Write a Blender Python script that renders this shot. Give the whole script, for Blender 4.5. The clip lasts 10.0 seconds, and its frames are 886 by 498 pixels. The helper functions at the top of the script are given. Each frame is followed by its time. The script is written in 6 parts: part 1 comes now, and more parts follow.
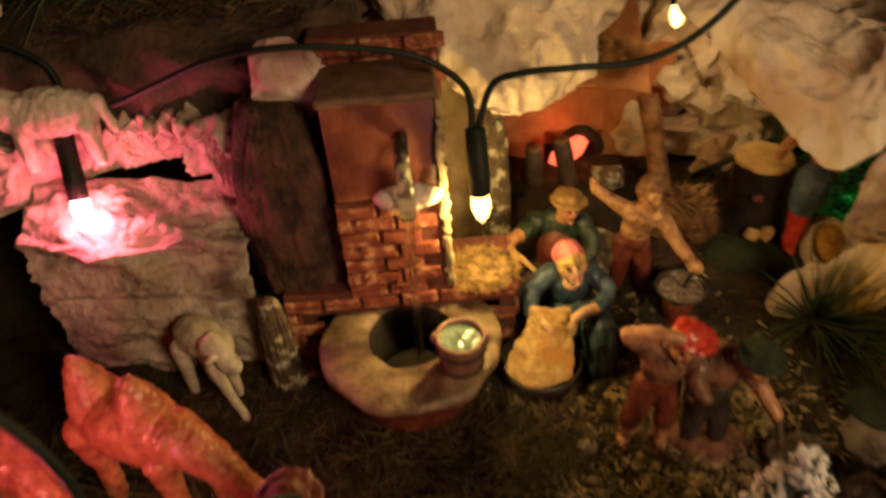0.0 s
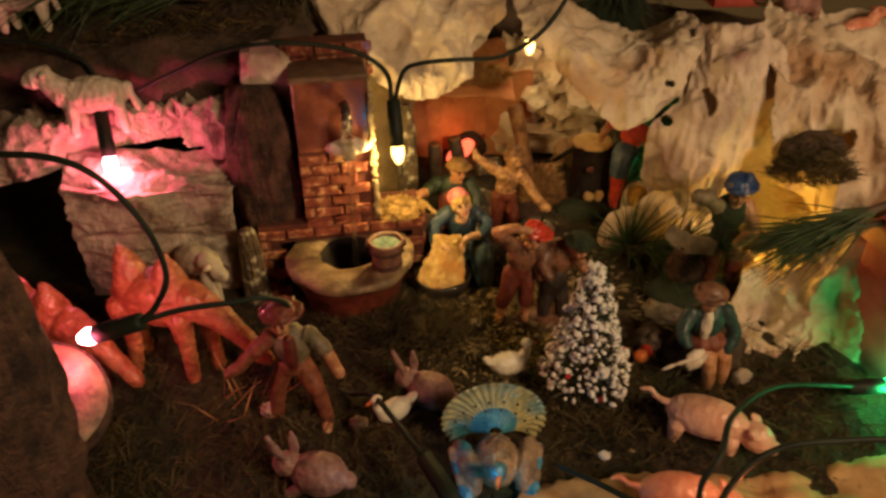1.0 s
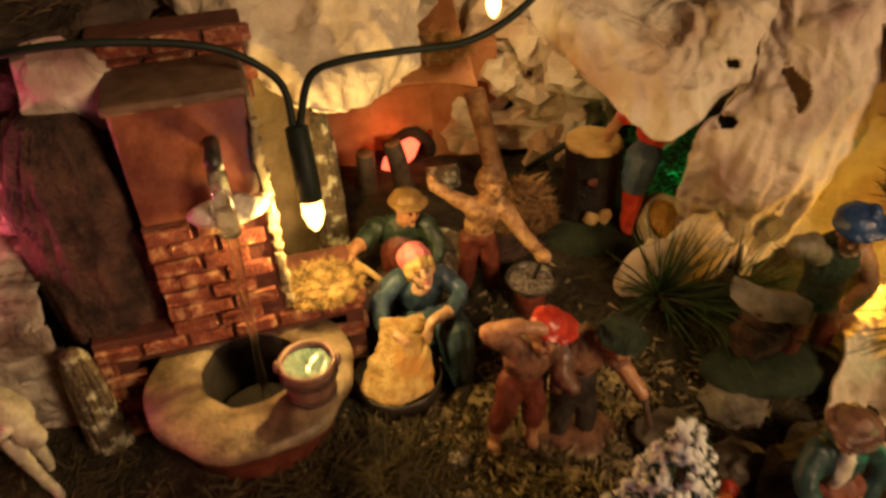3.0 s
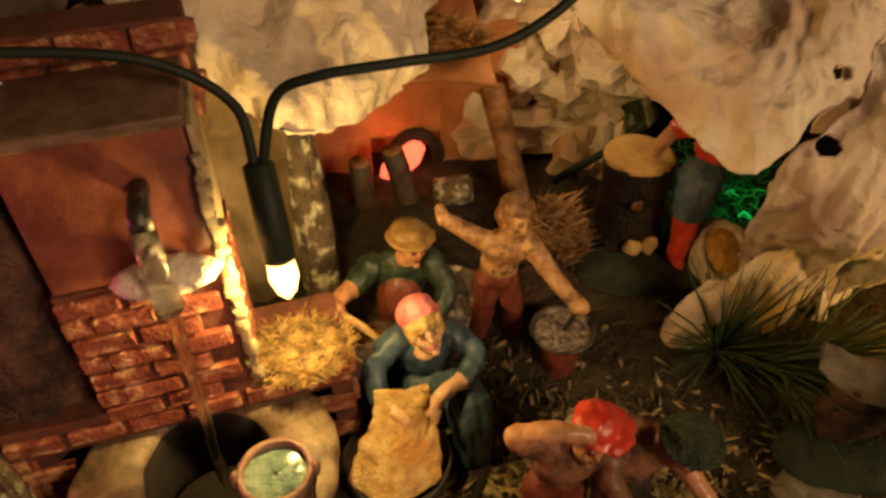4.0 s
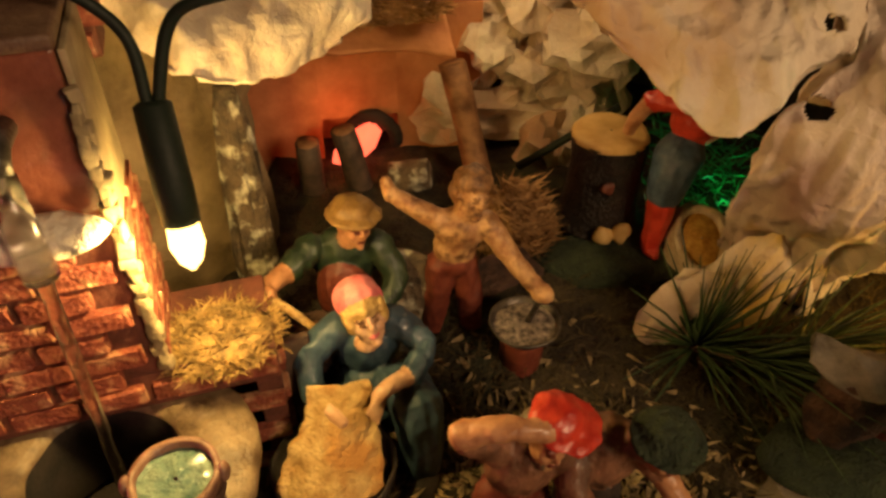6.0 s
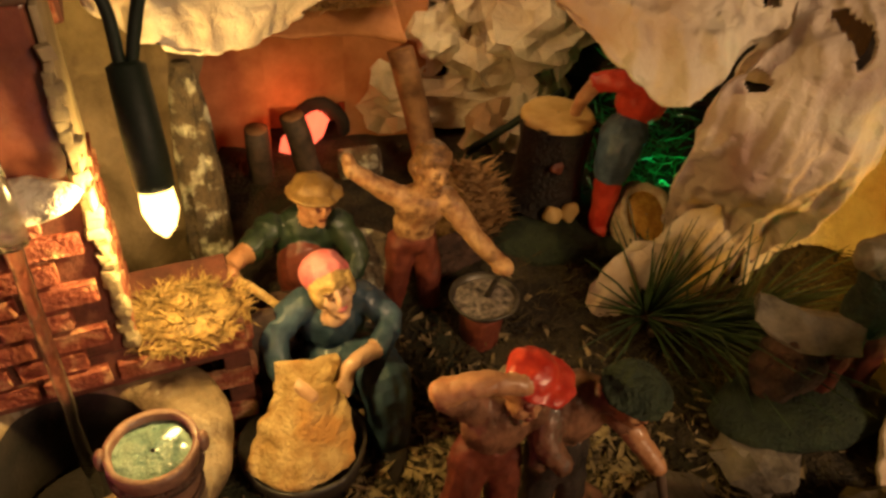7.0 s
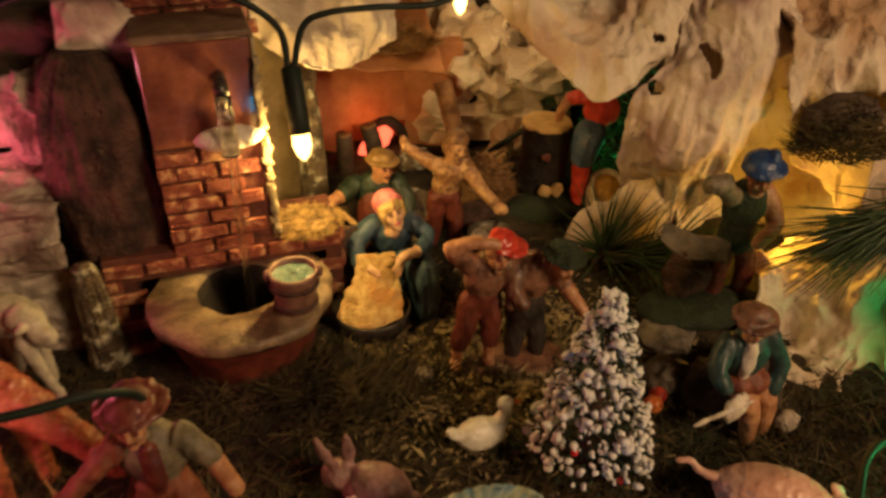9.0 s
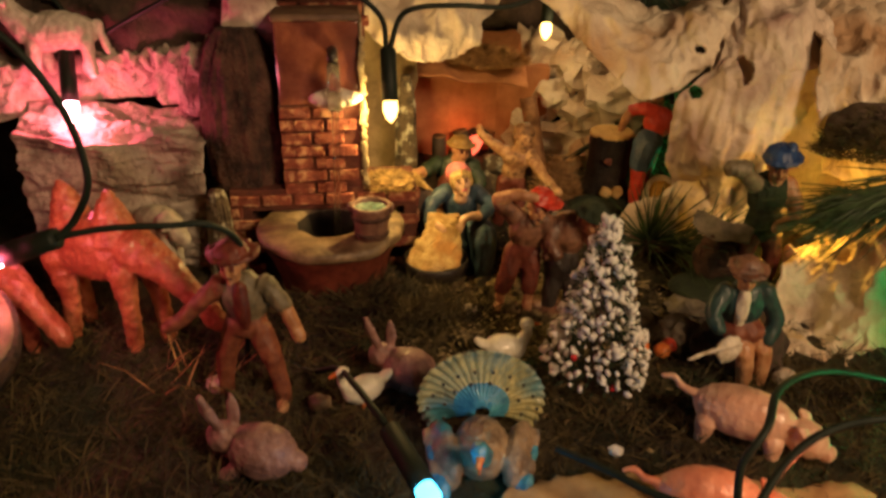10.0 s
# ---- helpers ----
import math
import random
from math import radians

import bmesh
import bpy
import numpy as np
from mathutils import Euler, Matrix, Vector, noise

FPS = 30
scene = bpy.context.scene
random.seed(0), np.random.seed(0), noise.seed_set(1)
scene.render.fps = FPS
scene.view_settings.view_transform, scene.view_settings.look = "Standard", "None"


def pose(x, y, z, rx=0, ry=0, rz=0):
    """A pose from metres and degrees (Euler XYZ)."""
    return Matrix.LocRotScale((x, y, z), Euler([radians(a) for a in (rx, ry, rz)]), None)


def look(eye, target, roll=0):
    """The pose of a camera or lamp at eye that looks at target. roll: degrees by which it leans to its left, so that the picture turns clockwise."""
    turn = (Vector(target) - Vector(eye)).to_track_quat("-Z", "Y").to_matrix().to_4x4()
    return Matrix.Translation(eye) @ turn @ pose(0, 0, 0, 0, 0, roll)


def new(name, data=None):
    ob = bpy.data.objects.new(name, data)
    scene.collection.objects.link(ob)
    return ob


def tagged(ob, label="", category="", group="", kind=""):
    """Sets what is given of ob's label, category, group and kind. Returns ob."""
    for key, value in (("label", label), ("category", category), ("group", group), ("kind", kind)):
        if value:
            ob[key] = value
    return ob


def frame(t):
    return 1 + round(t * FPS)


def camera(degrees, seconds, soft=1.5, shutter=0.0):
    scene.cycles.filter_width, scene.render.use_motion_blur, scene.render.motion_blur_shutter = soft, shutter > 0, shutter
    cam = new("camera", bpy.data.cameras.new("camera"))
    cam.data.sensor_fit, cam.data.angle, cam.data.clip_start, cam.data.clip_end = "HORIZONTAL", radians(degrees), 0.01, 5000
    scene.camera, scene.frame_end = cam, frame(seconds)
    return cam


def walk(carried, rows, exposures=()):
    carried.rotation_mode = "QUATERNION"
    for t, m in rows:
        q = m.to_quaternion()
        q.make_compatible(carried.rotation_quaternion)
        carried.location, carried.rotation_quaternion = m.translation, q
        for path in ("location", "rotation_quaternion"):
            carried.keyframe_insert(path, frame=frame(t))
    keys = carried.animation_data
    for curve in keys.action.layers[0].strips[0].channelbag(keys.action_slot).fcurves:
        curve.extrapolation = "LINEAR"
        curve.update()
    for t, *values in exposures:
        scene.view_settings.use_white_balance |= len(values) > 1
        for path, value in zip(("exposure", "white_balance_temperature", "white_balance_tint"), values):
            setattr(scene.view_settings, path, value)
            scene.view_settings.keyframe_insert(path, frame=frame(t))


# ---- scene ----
from mathutils.bvhtree import BVHTree

cam = camera(62.4, 10.0, soft=2.8, shutter=0.4)
ROWS = [
    (0.0, -0.0198, -0.0305, 0.2581, 6.34, -39.41, -4.86),
    (0.5, -0.0262, -0.1096, 0.2525, -0.25, -36.34, -1.96),
    (1.0, -0.0216, -0.1848, 0.2756, -2.65, -33.19, -0.88),
    (1.5, -0.0183, -0.2015, 0.2814, -2.98, -31.26, 0.3),
    (2.0, -0.0197, -0.1496, 0.2603, -5.02, -32.67, 0.69),
    (2.5, -0.0074, -0.0777, 0.243, -6.55, -36.4, -0.99),
    (3.0, -0.0196, -0.0149, 0.2376, -9.59, -38.27, -1.54),
    (4.5, -0.0048, 0.0636, 0.2087, -9.04, -41.57, -1.17),
    (5.0, -0.002, 0.0669, 0.1986, -10.22, -40.54, -0.1),
    (6.3, 0.0011, 0.0613, 0.1875, -12.58, -39.42, 1.15),
    (6.5, -0.0034, 0.0597, 0.1828, -14.09, -39.36, 2.01),
    (7.0, -0.0119, 0.057, 0.1864, -18.84, -38.52, 3.75),
    (7.5, -0.0264, 0.0463, 0.1878, -22.44, -37.16, 4.63),
    (8.0, -0.0338, 0.0153, 0.2012, -20.37, -37.08, 3.58),
    (8.5, -0.0376, -0.0306, 0.2134, -18.04, -35.39, 3.61),
    (9.0, -0.0309, -0.0776, 0.2203, -12.5, -33.42, 0.97),
    (9.5, -0.0175, -0.1337, 0.2204, -4.14, -29.54, 1.14),
    (10.0, -0.007, -0.167, 0.199, -0.93, -26.97, 1.0),
]
walk(cam, [(t, pose(x, y, z, 0, 0, yaw) @ pose(0, 0, 0, 90 + pitch, 0, 0) @ pose(0, 0, 0, 0, 0, lean)) for t, x, y, z, yaw, pitch, lean in ROWS],
     exposures=[(0.0, 0.03), (1.5, 0.10), (2.5, 0.36), (3.2, 0.26), (4.5, 0.12), (6.5, 0.13), (7.5, 0.14), (8.5, 0.06), (10.0, 0.14)])

# ---- light ----
world = bpy.data.worlds.new("night_room")
scene.world = world
world.use_nodes = True
bg = world.node_tree.nodes["Background"]
bg.inputs["Color"].default_value = (1.0, 0.54, 0.27, 1)
bg.inputs["Strength"].default_value = 0.065


def point_lamp(name, place, colour, watts, size):
    data = bpy.data.lights.new(name, "POINT")
    data.color, data.energy, data.shadow_soft_size = colour, watts, size
    ob = new(name, data)
    ob.location = place
    return ob


room = bpy.data.lights.new("room_lamp", "AREA")
room.shape, room.size, room.energy, room.color = "DISK", 0.22, 3.3, (1.0, 0.645, 0.345)
new("room_lamp", room).matrix_world = look((0.38, -0.36, 0.44), (0.08, 0.2, 0.05))

YELLOW, PINK, GREEN, AMBER, RED, BLUE = (1.0, 0.65, 0.20), (1.0, 0.11, 0.18), (0.03, 1.0, 0.25), (1.0, 0.50, 0.05), (1.0, 0.13, 0.03), (0.05, 0.55, 1.0)
point_lamp("yellow_glow", (-0.0287, 0.1935, 0.0945), YELLOW, 0.27, 0.0030)
point_lamp("pink_glow", (-0.192, 0.200, 0.0875), PINK, 0.19, 0.004)
point_lamp("rose_glow", (-0.168, 0.060, 0.073), PINK, 0.09, 0.003)
point_lamp("green_glow", (0.214, 0.068, 0.014), GREEN, 0.06, 0.003)
point_lamp("far_green_glow", (0.160, 0.276, 0.026), GREEN, 0.003, 0.004)
point_lamp("amber_glow", (0.194, 0.181, 0.038), AMBER, 0.06, 0.004)
point_lamp("furnace_glow", (0.012, 0.335, 0.036), RED, 0.010, 0.003)
point_lamp("nook_glow", (0.078, 0.316, 0.110), (1.0, 0.66, 0.32), 0.05, 0.004)
point_lamp("orange_glow", (0.108, -0.004, 0.040), (1.0, 0.22, 0.08), 0.012, 0.003)
point_lamp("blue_glow", (-0.004, -0.004, 0.026), BLUE, 0.016, 0.003)

# ---- materials ----


def mat(name, dark, light, scale=120.0, rough=0.6, bump=0.3, fine=900.0, metal=0.0, spec=0.5, coat=0.0, depth=0.0006, clear=0.0, sub=0.0, third=None, third_scale=30.0, crack=0.0):
    m = bpy.data.materials.new(name)
    m.use_nodes = True
    nt = m.node_tree
    b = nt.nodes["Principled BSDF"]
    tc = nt.nodes.new("ShaderNodeTexCoord")
    n1 = nt.nodes.new("ShaderNodeTexNoise")
    n1.inputs["Scale"].default_value, n1.inputs["Detail"].default_value, n1.inputs["Roughness"].default_value = scale, 6.0, 0.62
    n2 = nt.nodes.new("ShaderNodeTexNoise")
    n2.inputs["Scale"].default_value, n2.inputs["Detail"].default_value = fine, 4.0
    ramp = nt.nodes.new("ShaderNodeValToRGB")
    ramp.color_ramp.elements[0].position, ramp.color_ramp.elements[1].position = 0.36, 0.64
    ramp.color_ramp.elements[0].color, ramp.color_ramp.elements[1].color = (*dark, 1), (*light, 1)
    info = nt.nodes.new("ShaderNodeObjectInfo")
    add = nt.nodes.new("ShaderNodeVectorMath")
    nt.links.new(tc.outputs["Object"], add.inputs[0])
    nt.links.new(info.outputs["Random"], add.inputs[1])
    for n in (n1, n2):
        nt.links.new(add.outputs[0], n.inputs["Vector"])
    nt.links.new(n1.outputs["Fac"], ramp.inputs["Fac"])
    out = ramp.outputs["Color"]
    if third:
        n3 = nt.nodes.new("ShaderNodeTexNoise")
        n3.inputs["Scale"].default_value, n3.inputs["Detail"].default_value = third_scale, 5.0
        nt.links.new(add.outputs[0], n3.inputs["Vector"])
        r3 = nt.nodes.new("ShaderNodeValToRGB")
        r3.color_ramp.elements[0].position, r3.color_ramp.elements[1].position = 0.52, 0.68
        mix = nt.nodes.new("ShaderNodeMixRGB")
        mix.inputs["Color2"].default_value = (*third, 1)
        nt.links.new(n3.outputs["Fac"], r3.inputs["Fac"])
        nt.links.new(r3.outputs["Color"], mix.inputs["Fac"])
        nt.links.new(out, mix.inputs["Color1"])
        out = mix.outputs["Color"]
    nt.links.new(out, b.inputs["Base Color"])
    rr = nt.nodes.new("ShaderNodeMapRange")
    rr.inputs["To Min"].default_value, rr.inputs["To Max"].default_value = max(0.02, rough - 0.14), min(1.0, rough + 0.14)
    nt.links.new(n2.outputs["Fac"], rr.inputs["Value"])
    nt.links.new(rr.outputs["Result"], b.inputs["Roughness"])
    bp = nt.nodes.new("ShaderNodeBump")
    bp.inputs["Strength"].default_value, bp.inputs["Distance"].default_value = bump, depth
    sm = nt.nodes.new("ShaderNodeMath")
    nt.links.new(n1.outputs["Fac"], sm.inputs[0])
    nt.links.new(n2.outputs["Fac"], sm.inputs[1])
    height = sm.outputs[0]
    if crack:
        wv = nt.nodes.new("ShaderNodeVectorMath")
        wv.operation = "MULTIPLY_ADD"
        wv.inputs[1].default_value = (0.02, 0.02, 0.02)
        nt.links.new(n1.outputs["Color"], wv.inputs[0])
        nt.links.new(add.outputs[0], wv.inputs[2])
        total = None
        for k, gain in ((1.0, 1.6), (2.7, 0.7)):
            vo = nt.nodes.new("ShaderNodeTexVoronoi")
            vo.feature = "DISTANCE_TO_EDGE"
            vo.inputs["Scale"].default_value = crack * k
            nt.links.new(wv.outputs[0], vo.inputs["Vector"])
            mu = nt.nodes.new("ShaderNodeMath")
            mu.operation = "MULTIPLY_ADD"
            mu.inputs[1].default_value = gain * 4
            nt.links.new(vo.outputs["Distance"], mu.inputs[0])
            nt.links.new(height, mu.inputs[2])
            height = mu.outputs[0]
    nt.links.new(height, bp.inputs["Height"])
    nt.links.new(bp.outputs["Normal"], b.inputs["Normal"])
    b.inputs["Metallic"].default_value, b.inputs["Specular IOR Level"].default_value = metal, spec
    b.inputs["Coat Weight"].default_value, b.inputs["Coat Roughness"].default_value = coat, 0.12
    b.inputs["Transmission Weight"].default_value = clear
    if sub:
        b.inputs["Subsurface Weight"].default_value, b.inputs["Subsurface Radius"].default_value, b.inputs["Subsurface Scale"].default_value = sub, (1.0, 0.6, 0.3), 0.003
    return m


def glow_mat(name, colour, strength):
    m = bpy.data.materials.new(name)
    m.use_nodes = True
    b = m.node_tree.nodes["Principled BSDF"]
    b.inputs["Base Color"].default_value = (*colour, 1)
    b.inputs["Emission Color"].default_value, b.inputs["Emission Strength"].default_value = (*colour, 1), strength
    return m


M = {
    "moss": mat("moss", (0.014, 0.009, 0.005), (0.060, 0.042, 0.016), 110, 0.95, 1.0, 700, depth=0.004, third=(0.03, 0.045, 0.014), third_scale=18),
    "moss_blade": mat("moss_blade", (0.018, 0.014, 0.005), (0.105, 0.074, 0.024), 60, 0.85, 0.2),
    "chips": mat("chips", (0.08, 0.055, 0.025), (0.40, 0.30, 0.15), 120, 0.85, 0.3),
    "paper": mat("paper", (0.50, 0.38, 0.26), (0.76, 0.66, 0.51), 26, 0.72, 0.55, 420, third=(0.44, 0.27, 0.15), third_scale=18, depth=0.0010, crack=46),
    "paper_mauve": mat("paper_mauve", (0.48, 0.36, 0.28), (0.74, 0.62, 0.50), 30, 0.72, 0.55, 420, third=(0.36, 0.22, 0.19), third_scale=24, depth=0.0010, crack=42),
    "paper_grey": mat("paper_grey", (0.30, 0.24, 0.19), (0.58, 0.50, 0.40), 38, 0.8, 0.6, 380, third=(0.15, 0.10, 0.08), third_scale=40, depth=0.0012, crack=60),
    "paper_white": mat("paper_white", (0.54, 0.46, 0.36), (0.78, 0.71, 0.60), 40, 0.7, 0.55, 420, third=(0.46, 0.30, 0.17), third_scale=30, depth=0.0010, crack=70),
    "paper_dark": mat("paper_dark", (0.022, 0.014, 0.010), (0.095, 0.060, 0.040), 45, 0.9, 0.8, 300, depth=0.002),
    "bark": mat("bark", (0.026, 0.013, 0.009), (0.13, 0.065, 0.042), 90, 0.9, 1.0, 500, depth=0.003),
    "bark_lichen": mat("bark_lichen", (0.05, 0.035, 0.02), (0.16, 0.11, 0.06), 120, 0.9, 1.0, 600, depth=0.002, third=(0.62, 0.58, 0.42), third_scale=150),
    "stump_bark": mat("stump_bark", (0.008, 0.006, 0.005), (0.034, 0.022, 0.015), 150, 0.6, 0.9, 600, coat=0.2, depth=0.002),
    "cut_wood": mat("cut_wood", (0.56, 0.33, 0.09), (0.76, 0.52, 0.20), 90, 0.6, 0.3),
    "post_wood": mat("post_wood", (0.15, 0.065, 0.028), (0.36, 0.18, 0.08), 120, 0.65, 0.7),
    "stick": mat("stick", (0.035, 0.022, 0.016), (0.10, 0.06, 0.04), 160, 0.7, 0.5),
    "ring_wood": mat("ring_wood", (0.085, 0.054, 0.028), (0.29, 0.205, 0.115), 90, 0.45, 0.7, 500, third=(0.07, 0.038, 0.02), third_scale=75, depth=0.001),
    "mortar": mat("mortar", (0.07, 0.022, 0.013), (0.15, 0.045, 0.026), 120, 0.85, 0.6, 700),
    "brick": mat("brick", (0.17, 0.034, 0.018), (0.36, 0.10, 0.05), 190, 0.6, 1.0, 900, coat=0.15, depth=0.0012, third=(0.56, 0.32, 0.17), third_scale=190),
    "panel": mat("panel", (0.14, 0.042, 0.028), (0.26, 0.090, 0.052), 60, 0.22, 0.6, 160, coat=1.0, depth=0.0012),
    "cap_slab": mat("cap_slab", (0.09, 0.045, 0.028), (0.20, 0.12, 0.07), 90, 0.55, 0.5),
    "cap": mat("cap", (0.22, 0.16, 0.09), (0.38, 0.30, 0.17), 90, 0.7, 0.5),
    "furnace": mat("furnace", (0.34, 0.13, 0.05), (0.50, 0.22, 0.09), 60, 0.8, 0.5, 400),
    # near black: soot of the furnace arch, and painted shade inside the well
    "soot_and_shade": mat("soot_and_shade", (0.008, 0.006, 0.005), (0.03, 0.02, 0.015), 80, 0.9, 0.4),
    "hay": mat("hay", (0.11, 0.065, 0.018), (0.46, 0.29, 0.095), 190, 0.75, 0.3),
    "dry_hay": mat("dry_hay", (0.20, 0.10, 0.035), (0.42, 0.24, 0.09), 200, 0.8, 0.4),
    "cable": mat("cable", (0.006, 0.011, 0.007), (0.012, 0.020, 0.013), 60, 0.6, 0.15, spec=0.3),
    "skin": mat("skin", (0.33, 0.14, 0.06), (0.54, 0.28, 0.14), 200, 0.45, 0.35, coat=0.15),
    "skin_pale": mat("skin_pale", (0.52, 0.29, 0.16), (0.66, 0.42, 0.26), 200, 0.4, 0.25, coat=0.2),
    "skin_worn": mat("skin_worn", (0.24, 0.10, 0.04), (0.54, 0.32, 0.15), 200, 0.5, 0.5, third=(0.13, 0.055, 0.02), third_scale=210),
    "blue_cloth": mat("blue_cloth", (0.022, 0.044, 0.070), (0.054, 0.096, 0.135), 140, 0.42, 0.5, coat=0.25),
    "pink_cloth": mat("pink_cloth", (0.55, 0.10, 0.13), (0.72, 0.24, 0.24), 200, 0.45, 0.3, coat=0.2),
    "blond": mat("blond", (0.34, 0.20, 0.05), (0.62, 0.42, 0.15), 400, 0.45, 0.8),
    "brown_hair": mat("brown_hair", (0.10, 0.045, 0.02), (0.30, 0.15, 0.06), 400, 0.5, 0.8),
    "green_cloth": mat("green_cloth", (0.007, 0.016, 0.009), (0.024, 0.042, 0.020), 220, 0.5, 0.4, coat=0.15),
    "dark_green": mat("dark_green", (0.010, 0.020, 0.009), (0.032, 0.046, 0.018), 160, 0.8, 1.0, depth=0.002),
    "olive_grey": mat("olive_grey", (0.10, 0.08, 0.045), (0.22, 0.17, 0.10), 220, 0.55, 0.4),
    "tan_hat": mat("tan_hat", (0.16, 0.085, 0.022), (0.31, 0.18, 0.055), 180, 0.55, 0.4),
    "red_cloth": mat("red_cloth", (0.42, 0.022, 0.012), (0.62, 0.06, 0.03), 200, 0.4, 0.4, coat=0.25),
    "maroon": mat("maroon", (0.085, 0.016, 0.010), (0.19, 0.045, 0.025), 200, 0.5, 0.5, coat=0.2),
    "brown_cloth": mat("brown_cloth", (0.075, 0.032, 0.018), (0.25, 0.115, 0.065), 160, 0.5, 0.7, coat=0.15),
    "denim": mat("denim", (0.045, 0.08, 0.14), (0.10, 0.15, 0.22), 200, 0.5, 0.3, coat=0.15),
    "blue_hat": mat("blue_hat", (0.010, 0.030, 0.11), (0.03, 0.08, 0.22), 200, 0.45, 0.4, coat=0.2),
    "teal": mat("teal", (0.008, 0.028, 0.028), (0.026, 0.062, 0.056), 200, 0.5, 0.4, coat=0.15),
    "orange_cloth": mat("orange_cloth", (0.13, 0.032, 0.016), (0.25, 0.08, 0.038), 200, 0.6, 0.4),
    "dough": mat("dough", (0.42, 0.24, 0.07), (0.64, 0.44, 0.18), 200, 0.7, 0.9, 800, depth=0.001, third=(0.50, 0.24, 0.06), third_scale=90),
    "black_tub": mat("black_tub", (0.012, 0.010, 0.010), (0.04, 0.03, 0.025), 120, 0.45, 0.5, coat=0.2),
    "camel": mat("camel", (0.34, 0.075, 0.035), (0.58, 0.19, 0.09), 180, 0.36, 0.9, 700, coat=0.4),
    "wool": mat("wool", (0.50, 0.42, 0.32), (0.74, 0.66, 0.54), 260, 0.6, 0.9),
    "ox": mat("ox", (0.34, 0.29, 0.22), (0.60, 0.54, 0.43), 150, 0.5, 0.4, coat=0.2),
    "pig": mat("pig", (0.60, 0.33, 0.22), (0.76, 0.50, 0.36), 120, 0.4, 0.3, coat=0.2),
    "piglet": mat("piglet", (0.62, 0.20, 0.12), (0.74, 0.34, 0.22), 120, 0.4, 0.3, coat=0.2),
    "rabbit": mat("rabbit", (0.17, 0.08, 0.07), (0.38, 0.21, 0.18), 150, 0.5, 0.5, coat=0.15),
    "white_bird": mat("white_bird", (0.60, 0.55, 0.44), (0.78, 0.74, 0.62), 200, 0.45, 0.5, coat=0.2),
    "beak": mat("beak", (0.60, 0.12, 0.03), (0.72, 0.22, 0.05), 200, 0.4, 0.2),
    "fan": mat("fan", (0.20, 0.22, 0.12), (0.52, 0.46, 0.20), 190, 0.45, 0.8, coat=0.3, third=(0.06, 0.24, 0.32), third_scale=34),
    "blue_feather": mat("blue_feather", (0.02, 0.14, 0.26), (0.08, 0.34, 0.46), 160, 0.4, 0.5, coat=0.3),
    "speck": mat("speck", (0.02, 0.02, 0.015), (0.04, 0.04, 0.03), 100, 0.5, 0.2),
    "needle": mat("needle", (0.016, 0.035, 0.010), (0.055, 0.095, 0.028), 120, 0.5, 0.2, coat=0.1),
    "needle_dry": mat("needle_dry", (0.06, 0.06, 0.02), (0.16, 0.14, 0.05), 120, 0.5, 0.2),
    "tree_green": mat("tree_green", (0.012, 0.024, 0.012), (0.03, 0.055, 0.025), 200, 0.8, 0.5),
    "snow": mat("snow", (0.62, 0.60, 0.56), (0.82, 0.81, 0.78), 300, 0.7, 0.6),
    "berry": mat("berry", (0.5, 0.015, 0.02), (0.65, 0.04, 0.04), 100, 0.25, 0.1, coat=0.5),
    "wicker": mat("wicker", (0.40, 0.30, 0.18), (0.62, 0.52, 0.35), 260, 0.7, 0.8),
    "grain": mat("grain", (0.42, 0.20, 0.03), (0.68, 0.40, 0.08), 400, 0.7, 0.9),
    "iron": mat("iron", (0.05, 0.045, 0.04), (0.14, 0.12, 0.10), 200, 0.4, 0.4, metal=0.7),
    "chestnut": mat("chestnut", (0.03, 0.02, 0.015), (0.30, 0.24, 0.20), 500, 0.4, 0.9),
    "bucket": mat("bucket", (0.13, 0.06, 0.04), (0.26, 0.14, 0.09), 160, 0.5, 0.5, coat=0.2),
    "water": mat("water", (0.06, 0.13, 0.11), (0.24, 0.32, 0.25), 160, 0.12, 1.0, 300, coat=0.8, depth=0.002),
    "red_wall": mat("red_wall", (0.45, 0.06, 0.05), (0.60, 0.12, 0.10), 80, 0.6, 0.3),
    "green_wood": mat("green_wood", (0.006, 0.03, 0.014), (0.016, 0.06, 0.028), 100, 0.5, 0.3),
    "khaki_wall": mat("khaki_wall", (0.17, 0.14, 0.075), (0.21, 0.17, 0.095), 3, 0.85, 0.2, 60),
    "tinsel": mat("tinsel", (0.01, 0.20, 0.06), (0.03, 0.36, 0.12), 150, 0.3, 0.3, coat=0.4),
    "mottled": mat("mottled", (0.15, 0.10, 0.065), (0.38, 0.27, 0.17), 160, 0.4, 0.8, coat=0.3, third=(0.04, 0.22, 0.32), third_scale=55),
    "grey_cloth": mat("grey_cloth", (0.07, 0.055, 0.04), (0.24, 0.20, 0.15), 90, 0.6, 0.6, depth=0.001),
    "cave_brown": mat("cave_brown", (0.13, 0.085, 0.040), (0.30, 0.21, 0.105), 40, 0.8, 0.7, 300, depth=0.0015),
    "cloth_hay": mat("cloth_hay", (0.36, 0.22, 0.09), (0.56, 0.38, 0.18), 60, 0.8, 0.5),
}
GLASS = mat("clear_resin", (0.92, 0.90, 0.82), (0.98, 0.96, 0.9), 200, 0.10, 0.25, 300, clear=1.0)
